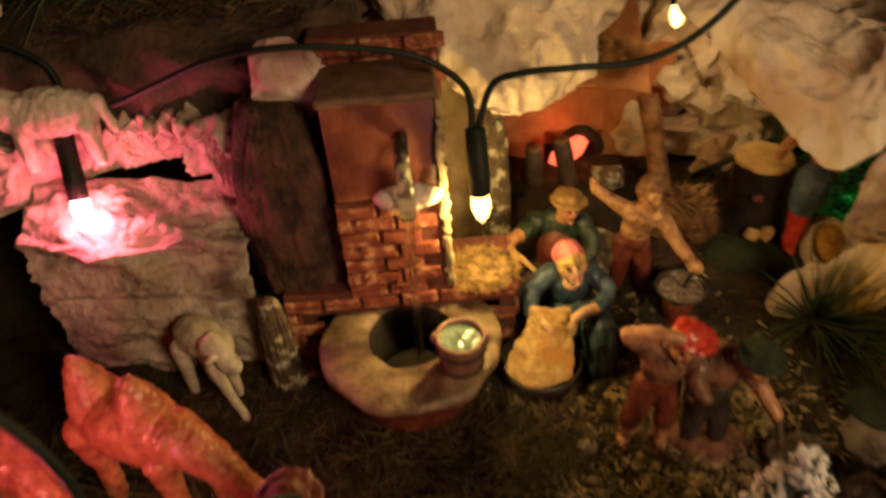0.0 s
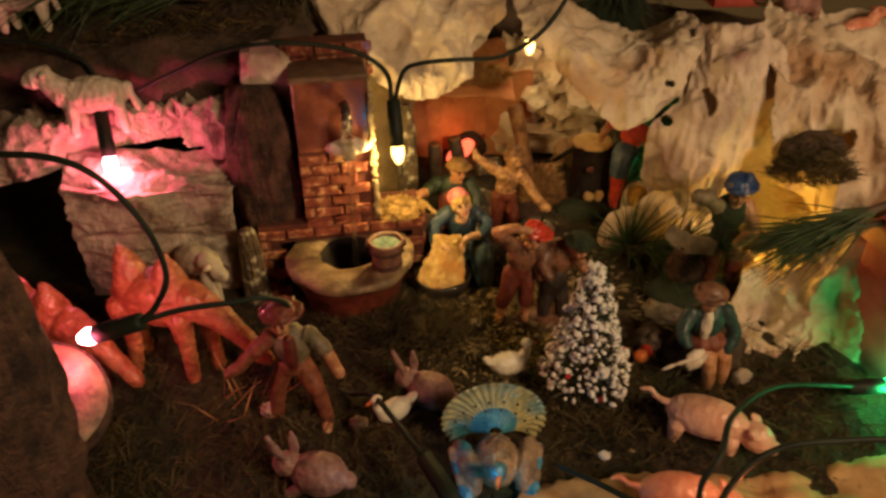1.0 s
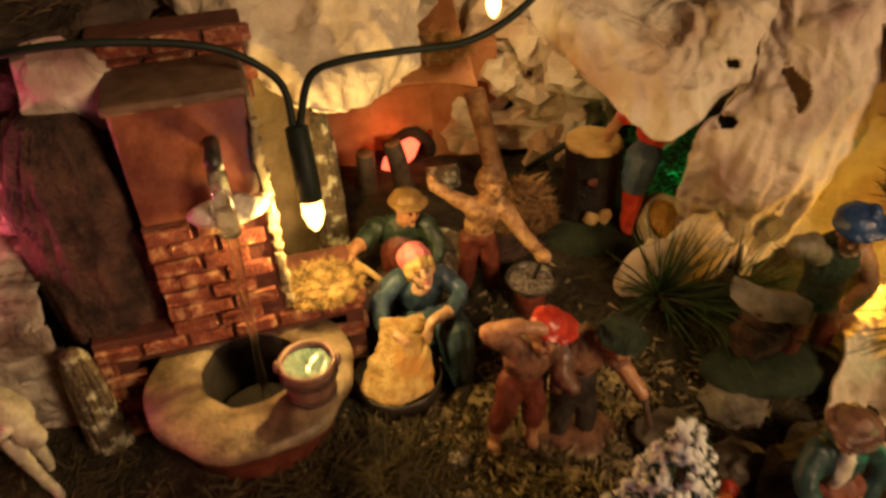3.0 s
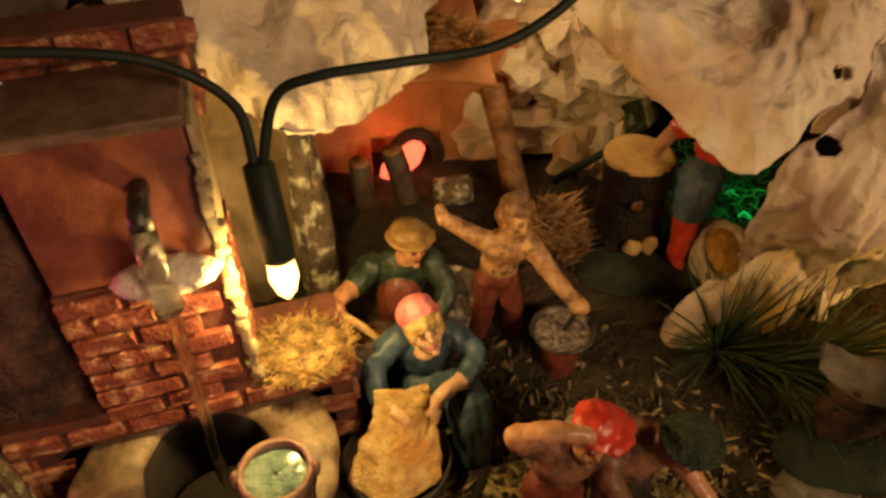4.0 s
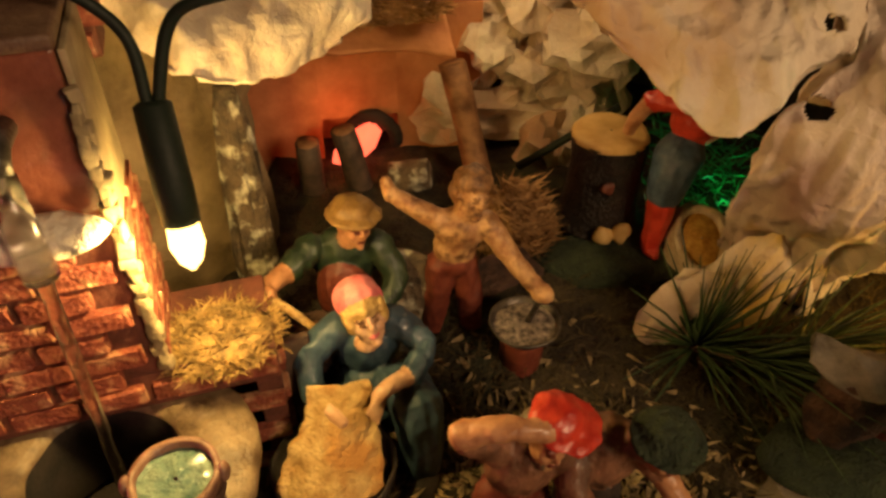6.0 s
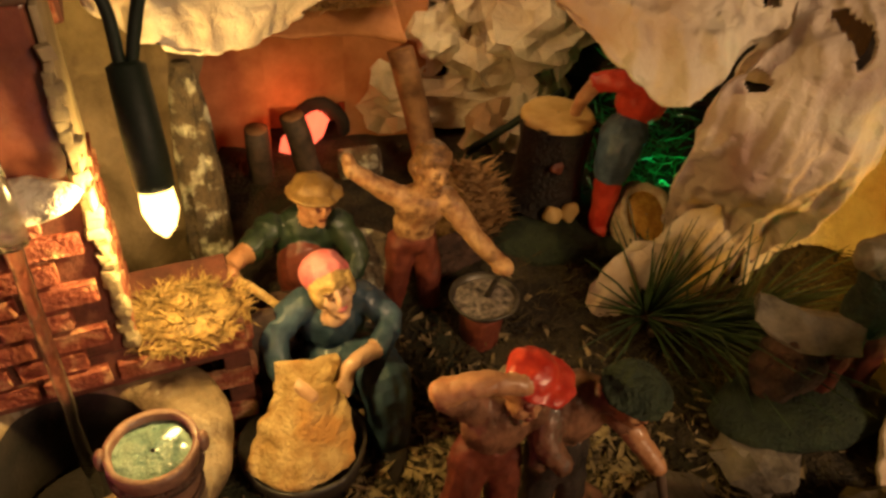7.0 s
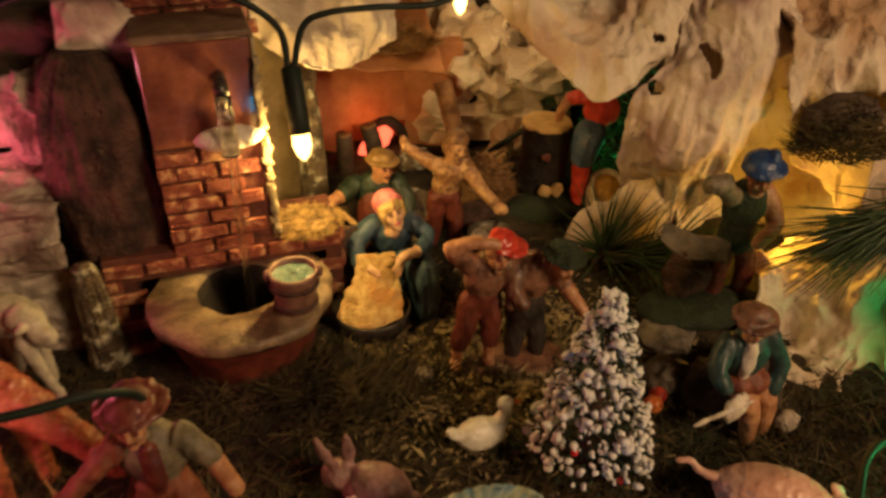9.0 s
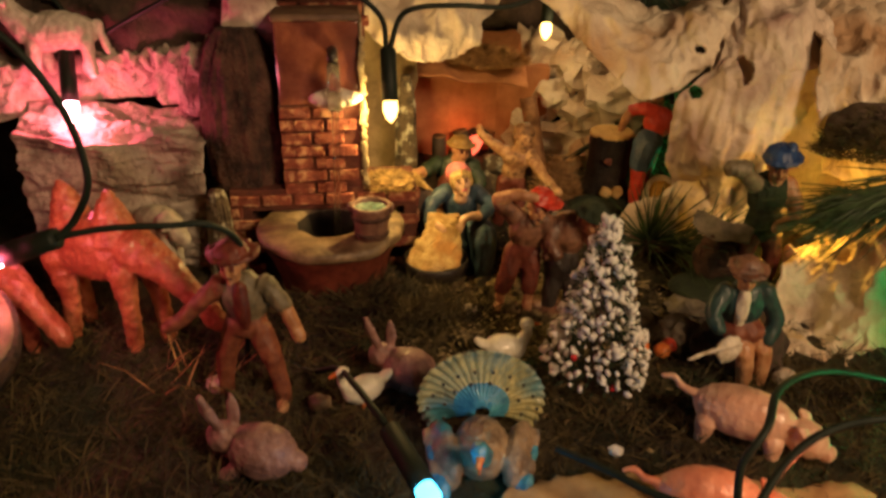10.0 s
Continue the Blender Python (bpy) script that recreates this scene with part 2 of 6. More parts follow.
LIT = {n: glow_mat("lit_" + n, c, s) for n, c, s in (("yellow", (1.0, 0.62, 0.17), 5.5), ("pink", (1.0, 0.42, 0.5), 26), ("rose", (1.0, 0.5, 0.55), 20), ("green", (0.02, 1.0, 0.35), 5), ("red", (1.0, 0.13, 0.06), 1.9), ("blue", (0.08, 0.62, 1.0), 6), ("amber", (1.0, 0.75, 0.2), 10))}

# ---- builders ----


def part(name, bm, material, parent=None, label="", smooth=True):
    me = bpy.data.meshes.new(name)
    bm.normal_update()
    bm.to_mesh(me)
    bm.free()
    for m in (material if isinstance(material, (list, tuple)) else [material]):
        me.materials.append(m)
    if smooth:
        me.polygons.foreach_set("use_smooth", [True] * len(me.polygons))
    ob = new(name, me)
    if parent:
        ob.parent = parent
    if label:
        ob["label"] = label
    return ob


def thing(name, label, category, place=(0, 0, 0), turn=0.0, group="", kind=""):
    ob = new(name)
    ob.empty_display_size = 0.01
    ob.matrix_basis = pose(*place, 0, 0, turn)
    return tagged(ob, label, category, group, kind)


def ball(bm, c, r, mi=0, turn=(0, 0, 0), u=12, v=8):
    r = (r, r, r) if isinstance(r, (int, float)) else r
    m = Matrix.LocRotScale(c, Euler([radians(a) for a in turn]), r)
    got = bmesh.ops.create_uvsphere(bm, u_segments=u, v_segments=v, radius=1.0, matrix=m)
    for f in {f for w in got["verts"] for f in w.link_faces}:
        f.material_index = mi


def tube(bm, pts, radii, seg=10, mi=0, flat=1.0, cap=True):
    pts = [Vector(p) for p in pts]
    if isinstance(radii, (int, float)):
        radii = [radii] * len(pts)
    rings, side = [], None
    for i, p in enumerate(pts):
        d = (pts[min(i + 1, len(pts) - 1)] - pts[max(i - 1, 0)]).normalized()
        if side is None:
            side = d.cross(Vector((0, 1, 0)) if abs(d.y) < 0.9 else Vector((1, 0, 0))).normalized()
        side = (side - d * side.dot(d)).normalized()
        up = d.cross(side)
        rings.append([bm.verts.new(p + radii[i] * (math.cos(a) * side + flat * math.sin(a) * up)) for a in (2 * math.pi * k / seg for k in range(seg))])
    for a, b in zip(rings, rings[1:]):
        for k in range(seg):
            bm.faces.new((a[k], a[(k + 1) % seg], b[(k + 1) % seg], b[k])).material_index = mi
    if cap:
        bm.faces.new(rings[0][::-1]).material_index = mi
        bm.faces.new(rings[-1]).material_index = mi


def spline(pts, n=8):
    pts = [Vector(p) for p in pts]
    out = []
    for i in range(len(pts) - 1):
        p0, p1, p2, p3 = pts[max(i - 1, 0)], pts[i], pts[i + 1], pts[min(i + 2, len(pts) - 1)]
        for k in range(n):
            t = k / n
            out.append(0.5 * (2 * p1 + (p2 - p0) * t + (2 * p0 - 5 * p1 + 4 * p2 - p3) * t * t + (3 * p1 - p0 - 3 * p2 + p3) * t ** 3))
    return out + [pts[-1]]


def lathe(bm, profile, seg=24, mi=0, wob=0.0, seed=0):
    rings = []
    for r, z in profile:
        ring = []
        for k in range(seg):
            a = 2 * math.pi * k / seg
            q = r * (1 + wob * noise.noise((math.cos(a) * 2 + seed, math.sin(a) * 2, z * 60)))
            ring.append(bm.verts.new((q * math.cos(a), q * math.sin(a), z)))
        rings.append(ring)
    for a, b in zip(rings, rings[1:]):
        for k in range(seg):
            bm.faces.new((a[k], a[(k + 1) % seg], b[(k + 1) % seg], b[k])).material_index = mi
    return rings


def disc_cap(bm, ring, mi=0, flip=False):
    bm.faces.new(ring[::-1] if flip else ring).material_index = mi


def box(bm, c, s, bevel=0.0, mi=0, turn=(0, 0, 0)):
    m = Matrix.LocRotScale(c, Euler([radians(a) for a in turn]), s)
    got = bmesh.ops.create_cube(bm, size=1.0, matrix=m)
    faces = {f for w in got["verts"] for f in w.link_faces}
    for f in faces:
        f.material_index = mi
    if bevel:
        bmesh.ops.bevel(bm, geom=list({e for f in faces for e in f.edges}), offset=bevel, segments=2, affect="EDGES", profile=0.6)


def rough_up(bm, amount, scale, seed=0.0):
    bm.normal_update()
    for w in bm.verts:
        w.co += w.normal * amount * noise.noise(w.co * scale + Vector((seed, seed * 1.7, 0)))


def crumpled(name, rows, label, material, crease=0.004, nu=64, nv=48, seed=0.0, thick=0.0012, scale=25.0, category="paper rock", kind="", parent=None, ragged=0.0, tears=(), stretch=(1.25, 1.0, 0.75)):
    """A sheet of stiff crumpled paper through a grid of control points."""
    grid = [spline(r, nu // (len(r) - 1)) for r in rows]
    cols = [spline([g[i] for g in grid], nv // (len(rows) - 1)) for i in range(len(grid[0]))]
    bm = bmesh.new()
    vs = [[bm.verts.new(p) for p in col] for col in cols]
    for a, b in zip(vs, vs[1:]):
        for k in range(len(a) - 1):
            bm.faces.new((a[k], b[k], b[k + 1], a[k + 1]))
    bm.normal_update()
    off = Vector((seed * 3.1, seed * 1.3, seed * 2.2))
    for w in bm.verts:
        p = Vector((w.co.x * stretch[0], w.co.y * stretch[1], w.co.z * stretch[2])) * scale + off
        fold = 0.5 - abs(noise.noise(p))
        fold += 0.36 * (0.5 - abs(noise.noise(p * 2.3 + off)))
        fold += 0.15 * (0.5 - abs(noise.noise(p * 5.1 - off)))
        fold += 0.035 * noise.noise(p * 11.0)
        w.co += w.normal * crease * 1.35 * (2.4 * fold - 1.2)
    if ragged:
        for w in bm.verts:
            if w.is_boundary:
                w.co += Vector((noise.noise(w.co * 140 + off), noise.noise(w.co * 150 - off), noise.noise(w.co * 160))) * ragged
    for c, r in tears:
        hit = []
        for f in bm.faces:
            d = f.calc_center_median() - Vector(c)
            q = Vector((d.x / r[0], d.y / r[1], d.z / r[2])).length
            if q < 1 + 0.35 * noise.noise(d * 160 + off):
                hit.append(f)
        bmesh.ops.delete(bm, geom=hit, context="FACES")
    ob = part(name, bm, material, parent)
    if thick:
        md = ob.modifiers.new("thickness", "SOLIDIFY")
        md.thickness, md.offset = thick, -1.0
    if not parent:
        tagged(ob, label, category, "", kind)
    return ob


def lump(name, place, size, label, material, seed=0, turn=(0, 0, 0), category="paper rock", group="", sub=3, facet=0.35, smooth=False):
    bm = bmesh.new()
    bmesh.ops.create_icosphere(bm, subdivisions=sub, radius=1.0)
    for w in bm.verts:
        d = w.co.normalized()
        q = d * 1.3 + Vector((seed * 2.7, seed, seed * 0.3))
        w.co = d * (1 + facet * (0.6 - 1.6 * abs(noise.noise(q))) + 0.12 * noise.noise(q * 3.1))
    bm.transform(Matrix.LocRotScale(None, Euler([radians(a) for a in turn]), size))
    ob = part(name, bm, material, None, "", smooth)
    ob.location = place
    return tagged(ob, label, category, group)


def wisps(name, n, spot, length, width, material, label="", parent=None, seed=1, rise=0.5, kind="", category=""):
    """Thin bent blades: spot(rng) gives a root, or a root and a direction."""
    rng = random.Random(seed)
    bm = bmesh.new()
    for _ in range(n):
        got = spot(rng)
        root, lean = (Vector(got[0]), Vector(got[1])) if isinstance(got[0], (tuple, list, Vector)) else (Vector(got), None)
        if lean is None:
            a = rng.uniform(0, 2 * math.pi)
            lean = Vector((math.cos(a), math.sin(a), rise + rng.uniform(-0.25, 0.5)))
        lean.normalize()
        side = lean.cross(Vector((rng.uniform(-1, 1), rng.uniform(-1, 1), rng.uniform(-1, 1)))).normalized()
        ln, wd = length * rng.uniform(0.5, 1.25), width * rng.uniform(0.6, 1.3)
        bend = Vector((rng.uniform(-1, 1), rng.uniform(-1, 1), rng.uniform(-1, 0.3))) * ln * 0.25
        a, b = bm.verts.new(root - side * wd / 2), bm.verts.new(root + side * wd / 2)
        mid = root + lean * ln * 0.55 + bend * 0.3
        c, d = bm.verts.new(mid + side * wd * 0.4), bm.verts.new(mid - side * wd * 0.4)
        e = bm.verts.new(root + lean * ln + bend)
        bm.faces.new((a, b, c, d))
        bm.faces.new((d, c, e))
    ob = part(name, bm, material, parent, "" if not parent else label, False)
    if not parent:
        tagged(ob, label, category, "", kind)
    elif kind:
        ob["kind"] = kind
    return ob


def ground_z(x, y):
    z = 0.005 * noise.noise((x * 22, y * 22, 0)) + 0.0032 * noise.noise((x * 60, y * 60, 3))
    z += 0.010 * math.exp(-((x + 0.05) ** 2 + (y - 0.165) ** 2) / 0.0016)
    z += 0.012 * max(0.0, min(1.0, (y - 0.19) / 0.06)) if x > -0.02 else 0.0
    return z


def bulb(name, tip, away, colour, label, socket_len=0.026, r=0.0042):
    """A fairy light: a socket with two cord ends and a small pointed bulb."""
    away = Vector(away).normalized()
    tip = Vector(tip)
    ob = thing(name, label, "fairy light", tip, 0, "fairy lights on one cable")
    bm = bmesh.new()
    tube(bm, [away * 0.0, away * 0.002, away * 0.006, away * 0.011], [0.0005, 0.58 * r, 0.92 * r, 0.82 * r], 14)
    part("glass_bulb", bm, LIT[colour], ob, "glowing " + colour + " bulb").visible_shadow = False
    bm = bmesh.new()
    tube(bm, [away * 0.0105, away * 0.011, away * 0.018, away * (0.011 + socket_len), away * (0.0118 + socket_len)], [r * 0.8, r * 0.95, r, r * 0.92, r * 0.6], 16)
    part("socket", bm, M["cable"], ob, "dark green plastic socket")
    return tip + away * (0.0115 + socket_len)


def cord(name, pts, label="dark green fairy light cable", r=0.0013):
    bm = bmesh.new()
    tube(bm, spline(pts, 10), r, 8)
    return tagged(part(name, bm, M["cable"]), label, "cable", "fairy light cables")


def sculpted(name, bm, mats, folds=(), fold=0.0005, voxel=0.00055, soften=2):
    """Fuses overlapping shapes into one modelled body that keeps each shape's paint, with cloth folds on the materials named."""
    raw = bpy.data.meshes.new("raw_shape")
    bm.normal_update()
    bm.to_mesh(raw)
    tree = BVHTree.FromBMesh(bm)
    bm.faces.ensure_lookup_table()
    paint = [f.material_index for f in bm.faces]
    bm.free()
    tmp = new("raw_shape", raw)
    md = tmp.modifiers.new("fuse", "REMESH")
    md.mode, md.voxel_size = "VOXEL", voxel
    deps = bpy.context.evaluated_depsgraph_get()
    fused = bpy.data.meshes.new_from_object(tmp.evaluated_get(deps))
    out = bmesh.new()
    out.from_mesh(fused)
    bpy.data.objects.remove(tmp)
    bpy.data.meshes.remove(raw)
    bpy.data.meshes.remove(fused)
    for f in out.faces:
        got = tree.find_nearest(f.calc_center_median())
        f.material_index = paint[got[2]] if got[2] is not None else 0
    for _ in range(soften):
        bmesh.ops.smooth_vert(out, verts=out.verts, factor=0.5, use_axis_x=True, use_axis_y=True, use_axis_z=True)
    out.normal_update()
    for w in out.verts:
        c, k = w.co, w.link_faces[0].material_index
        if mats[k] in folds:
            d = 0.55 - 1.5 * abs(noise.noise((c.x * 210 + k, c.y * 210, c.z * 75))) + 0.5 * noise.noise((c.x * 420, c.y * 420, c.z * 260 + k))
        else:
            d = 0.45 * noise.noise(c * 330) + 0.25 * noise.noise(c * 800)
        w.co += w.normal * fold * d
    return part(name, out, [M[m] for m in mats])


CLOTH = ("blue_cloth", "pink_cloth", "blond", "brown_hair", "green_cloth", "dark_green", "olive_grey", "tan_hat", "red_cloth", "maroon", "brown_cloth", "denim", "blue_hat", "teal", "orange_cloth", "black_tub", "wool")


def figurine(name, label, place, turn, mats, balls, limbs, category="figurine", rough=0.0003, size=1.0, group="nativity figurines"):
    """One painted plaster figure as a single mesh. balls: centre, radii, colour, turn; limbs: points, radii, colour, flatness."""
    bm = bmesh.new()
    for c, r, mi, *turned in balls:
        ball(bm, c, r, mi, turned[0] if turned else (0, 0, 0), 16, 11)
    for pts, radii, mi, *flat in limbs:
        n = 4
        q = spline(pts, n)
        rr = [radii[min(i // n, len(radii) - 2)] * (1 - (i % n) / n) + radii[min(i // n + 1, len(radii) - 1)] * ((i % n) / n) for i in range(len(q) - 1)] + [radii[-1]]
        tube(bm, q, rr, 12, mi, flat[0] if flat else 1.0)
        for p, r in ((q[0], rr[0]), (q[-1], rr[-1])):
            ball(bm, p, r * 0.98, mi, (0, 0, 0), 12, 8)
    bm.transform(Matrix.Diagonal((size, size, size, 1)))
    ob = sculpted(name, bm, mats, CLOTH, 0.00045 + rough)
    ob.matrix_basis = pose(*place, 0, 0, turn)
    return tagged(ob, label, category, group)


def head(c, turn, k, skin, dark, lip, extra=()):
    """Balls of one head that looks along -y before it is turned; extra: more balls in the head's own axes."""
    m = Euler([radians(a) for a in turn]).to_matrix()
    spots = [((0, 0.0008, 0.0012), (0.0047, 0.0055, 0.0057), skin), ((0, -0.0014, -0.0032), (0.0035, 0.0037, 0.0040), skin), ((0, -0.0056, -0.0009), (0.0008, 0.0012, 0.0015), skin),
             ((0, -0.0052, 0.0008), (0.0006, 0.0008, 0.0016), skin), ((0, -0.0046, -0.0057), (0.0014, 0.0010, 0.0011), skin), ((0, -0.0048, -0.0035), (0.0015, 0.0008, 0.00055), lip)]
    for sx in (-1, 1):
        spots += [((sx * 0.0021, -0.0034, -0.0016), (0.0017, 0.0016, 0.0018), skin), ((sx * 0.0019, -0.0047, 0.0003), (0.0009, 0.0004, 0.0003), dark), ((sx * 0.0020, -0.0045, 0.0016), (0.0013, 0.0005, 0.0003), dark), ((sx * 0.0047, 0.0008, -0.0002), (0.0008, 0.0014, 0.0019), skin)]
    return [(Vector(c) + m @ (Vector(p) * k), [q * k for q in r], mi, turn) for p, r, mi in spots + list(extra)]


# ---- setting ----
def sheet_floor():
    bm = bmesh.new()
    xs = [-0.46 + 0.0065 * i for i in range(142)]
    ys = [-0.25 + 0.0065 * i for i in range(112)]
    vs = [[bm.verts.new((x, y, ground_z(x, y))) for y in ys] for x in xs]
    for a, b in zip(vs, vs[1:]):
        for k in range(len(a) - 1):
            bm.faces.new((a[k], b[k], b[k + 1], a[k + 1]))
    tagged(part("ground", bm, M["moss"]), "brown and green dried moss spread over the base", "ground", kind="structure")


sheet_floor()


def room_wall(name, c, s, label, category="wall", material="khaki_wall"):
    bm = bmesh.new()
    box(bm, c, s)
    tagged(part(name, bm, M[material], None, "", False), label, category, kind="structure")


room_wall("wall_north", (0, 0.53, 0.42), (3.3, 0.06, 2.36), "plain khaki painted room wall")
room_wall("wall_south", (0, -1.63, 0.42), (3.3, 0.06, 2.36), "plain khaki painted room wall")
room_wall("wall_east", (1.63, -0.55, 0.42), (0.06, 2.1, 2.36), "plain khaki painted room wall")
room_wall("wall_west", (-1.63, -0.55, 0.42), (0.06, 2.1, 2.36), "plain khaki painted room wall")
room_wall("ceiling", (0, -0.55, 1.63), (3.3, 2.4, 0.06), "plain pale ceiling", "ceiling")
room_wall("floor", (0, -0.55, -0.79), (3.3, 2.4, 0.06), "plain brown floor", "floor", "post_wood")


def display_table():
    d = thing("display_table", "brown wooden table carrying the nativity scene", "table", (0, 0.115, -0.76))
    bm = bmesh.new()
    box(bm, (0, 0, 0.735), (0.96, 0.76, 0.030), 0.004)
    part("tabletop", bm, M["post_wood"], d)
    for x in (-0.44, 0.44):
        for y in (-0.34, 0.34):
            bm = bmesh.new()
            box(bm, (x, y, 0.36), (0.05, 0.05, 0.72), 0.004)
            part("leg", bm, M["post_wood"], d)


display_table()

# ---- the brick fountain ----
WALLS = {}


def brick_fountain():
    f = thing("brick_fountain", "red brick fountain with a glazed terracotta panel and spout", "fountain", (-0.065, 0.196, 0.0), 7)
    for k, (c, s) in enumerate((((0.0, 0.015, 0.0440), (0.099, 0.030, 0.0120)), ((-0.0440, 0.015, 0.0190), (0.0105, 0.030, 0.0380)), ((0.0460, 0.015, 0.0190), (0.0070, 0.030, 0.0380)), ((0.0, 0.032, 0.0190), (0.080, 0.004, 0.0380)))):
        bm = bmesh.new()
        box(bm, c, s, 0.0005)
        made = part("low_wall", bm, M["mortar"], f, "", False)
        if k == 0:
            WALLS["low"] = made
    bm = bmesh.new()
    box(bm, (0.0005, 0.016, 0.072), (0.042, 0.031, 0.046), 0.0006)
    WALLS["tower"] = part("tower", bm, M["mortar"], f, "", False)
    bm = bmesh.new()
    box(bm, (0.0005, 0.0165, 0.1150), (0.041, 0.029, 0.042), 0.001)
    part("niche_panel", bm, M["panel"], f, "glossy terracotta panel", False)
    edge = random.Random(6)
    for k in range(32):
        bm = bmesh.new()
        box(bm, (0.0213 + edge.uniform(0, 0.0012), 0.0, 0.053 + 0.0024 * k), (edge.uniform(0.0016, 0.0040), 0.0030, edge.uniform(0.0022, 0.0036)), 0.0005, 0, (0, edge.uniform(-12, 12), edge.uniform(-20, 20)))
        rough_up(bm, 0.0008, 300)
        part("edge_chip", bm, M["cap"], f, "pale torn edge piece")
    bm = bmesh.new()
    box(bm, (0.0222, 0.0165, 0.1150), (0.0016, 0.0270, 0.0400), 0.0004)
    part("side_tile", bm, M["cap"], f, "pale tan side tile")
    bm = bmesh.new()
    box(bm, (0.0005, 0.0165, 0.1375), (0.043, 0.032, 0.0035), 0.0012)
    rough_up(bm, 0.0006, 200)
    part("cap_slab", bm, M["cap_slab"], f, "worn brown cap slab")
    bm = bmesh.new()
    box(bm, (0.0, 0.0395, 0.134), (0.050, 0.014, 0.028), 0.001)
    WALLS["back"] = part("back_wall", bm, M["mortar"], f, "", False)
    bm = bmesh.new()
    tube(bm, [(0.008, 0.004, 0.1215), (0.008, -0.006, 0.1225), (0.008, -0.010, 0.1215), (0.008, -0.0115, 0.1190)], [0.0026, 0.0026, 0.0028, 0.0026], 12)
    part("spout", bm, M["iron"], f, "dark metal spout")
    bm = bmesh.new()
    tube(bm, [(0.008, -0.0115, 0.1185), (0.008, -0.012, 0.108), (0.008, -0.0125, 0.096)], [0.0030, 0.0032, 0.0036], 14)
    part("spout_sleeve", bm, GLASS, f, "clear plastic sleeve")
    bm = bmesh.new()
    tube(bm, spline([(0.008, -0.0125, 0.097), (0.0075, -0.0135, 0.070), (0.0065, -0.0145, 0.040), (0.006, -0.0150, 0.012)], 6), 0.0016, 10)
    rough_up(bm, 0.0006, 260)
    part("water_jet", bm, GLASS, f, "clear resin water jet")
    bm = bmesh.new()
    ball(bm, (0.0085, -0.0050, 0.1000), (0.0135, 0.0062, 0.0046))
    rough_up(bm, 0.0008, 220)
    part("shell_basin", bm, M["paper_white"], f, "white shell basin")
    return f


fountain = brick_fountain()


def log_half(name, label, place, h, r, material, seed, arc=360, turn=0, lean=(0, 0)):
    bm = bmesh.new()
    seg, rows = 96, 60
    vs = []
    for j in range(rows + 1):
        z = h * j / rows
        slim = 1 - 0.45 * (j / rows) ** 7 - 0.14 * j / rows
        ring = []
        for k in range(seg):
            a = math.radians(arc) * k / seg
            q = r * slim * (1 + 0.16 * noise.noise((math.cos(a) * 3 + seed, math.sin(a) * 3, z * 22)) + 0.26 * abs(noise.noise((math.cos(a) * 5 + seed, math.sin(a) * 5, z * 26))) + 0.10 * noise.noise((math.cos(a) * 13, math.sin(a) * 13 + seed, z * 60)))
            ring.append(bm.verts.new((q * math.cos(a) + lean[0] * z, q * math.sin(a) * 0.8 + lean[1] * z, z)))
        vs.append(ring)
    for a, b in zip(vs, vs[1:]):
        for k in range(seg):
            bm.faces.new((a[k], a[(k + 1) % seg], b[(k + 1) % seg], b[k]))
    bm.faces.new(vs[-1])
    bm.faces.new(vs[0][::-1])
    ob = part(name, bm, material)
    ob.matrix_basis = pose(*place, 0, 0, turn)
    return tagged(ob, label, "bark")


log_half("bark_log", "upright dark brown bark log beside the brick fountain", (-0.108, 0.212, 0.046), 0.084, 0.0205, M["bark"], 1.0)
log_half("wood_post", "rough bark post under the paper cave", (-0.120, 0.187, 0.0), 0.052, 0.0075, M["bark_lichen"], 4.0)
log_half("rock_pedestal", "dark earth pedestal under the bark log", (-0.112, 0.222, 0.0), 0.048, 0.022, M["paper_dark"], 6.0)
log_half("lichen_post", "upright bark piece covered with pale lichen", (-0.024, 0.266, 0.008), 0.086, 0.0064, M["bark_lichen"], 2.0)
lump("paper_tuft", (-0.102, 0.222, 0.133), (0.015, 0.008, 0.017), "torn crumpled paper tip above the bark log", M["paper_mauve"], 8, (10, 0, 10))


def well():
    w = thing("wooden_well", "round well with a hollow pale wood rim on a stump", "well", (-0.060, 0.179, 0.0))
    bm = bmesh.new()
    lathe(bm, [(0.027, -0.002), (0.028, 0.008), (0.031, 0.022), (0.035, 0.030), (0.0362, 0.032)], 48, 0, 0.06, 3)
    part("stump_body", bm, M["maroon"], w, "red brown painted bark body")
    bm = bmesh.new()
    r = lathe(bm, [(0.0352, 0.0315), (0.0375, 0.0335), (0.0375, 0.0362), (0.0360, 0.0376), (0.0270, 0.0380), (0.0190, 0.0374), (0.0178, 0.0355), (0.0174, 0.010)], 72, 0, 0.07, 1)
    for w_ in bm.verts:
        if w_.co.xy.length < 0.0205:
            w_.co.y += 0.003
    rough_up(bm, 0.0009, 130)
    # the hole's inner faces turn near black: its shade is put into the colour
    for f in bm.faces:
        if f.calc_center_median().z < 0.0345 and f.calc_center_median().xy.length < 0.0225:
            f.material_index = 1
    part("rim", bm, [M["ring_wood"], M["soot_and_shade"]], w, "pale worn wooden rim")
    # bottom disc in the same near black, shade painted on
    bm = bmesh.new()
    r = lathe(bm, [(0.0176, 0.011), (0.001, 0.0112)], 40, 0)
    part("well_bottom", bm, M["soot_and_shade"], w, "well bottom coloured near black as shade")


well()


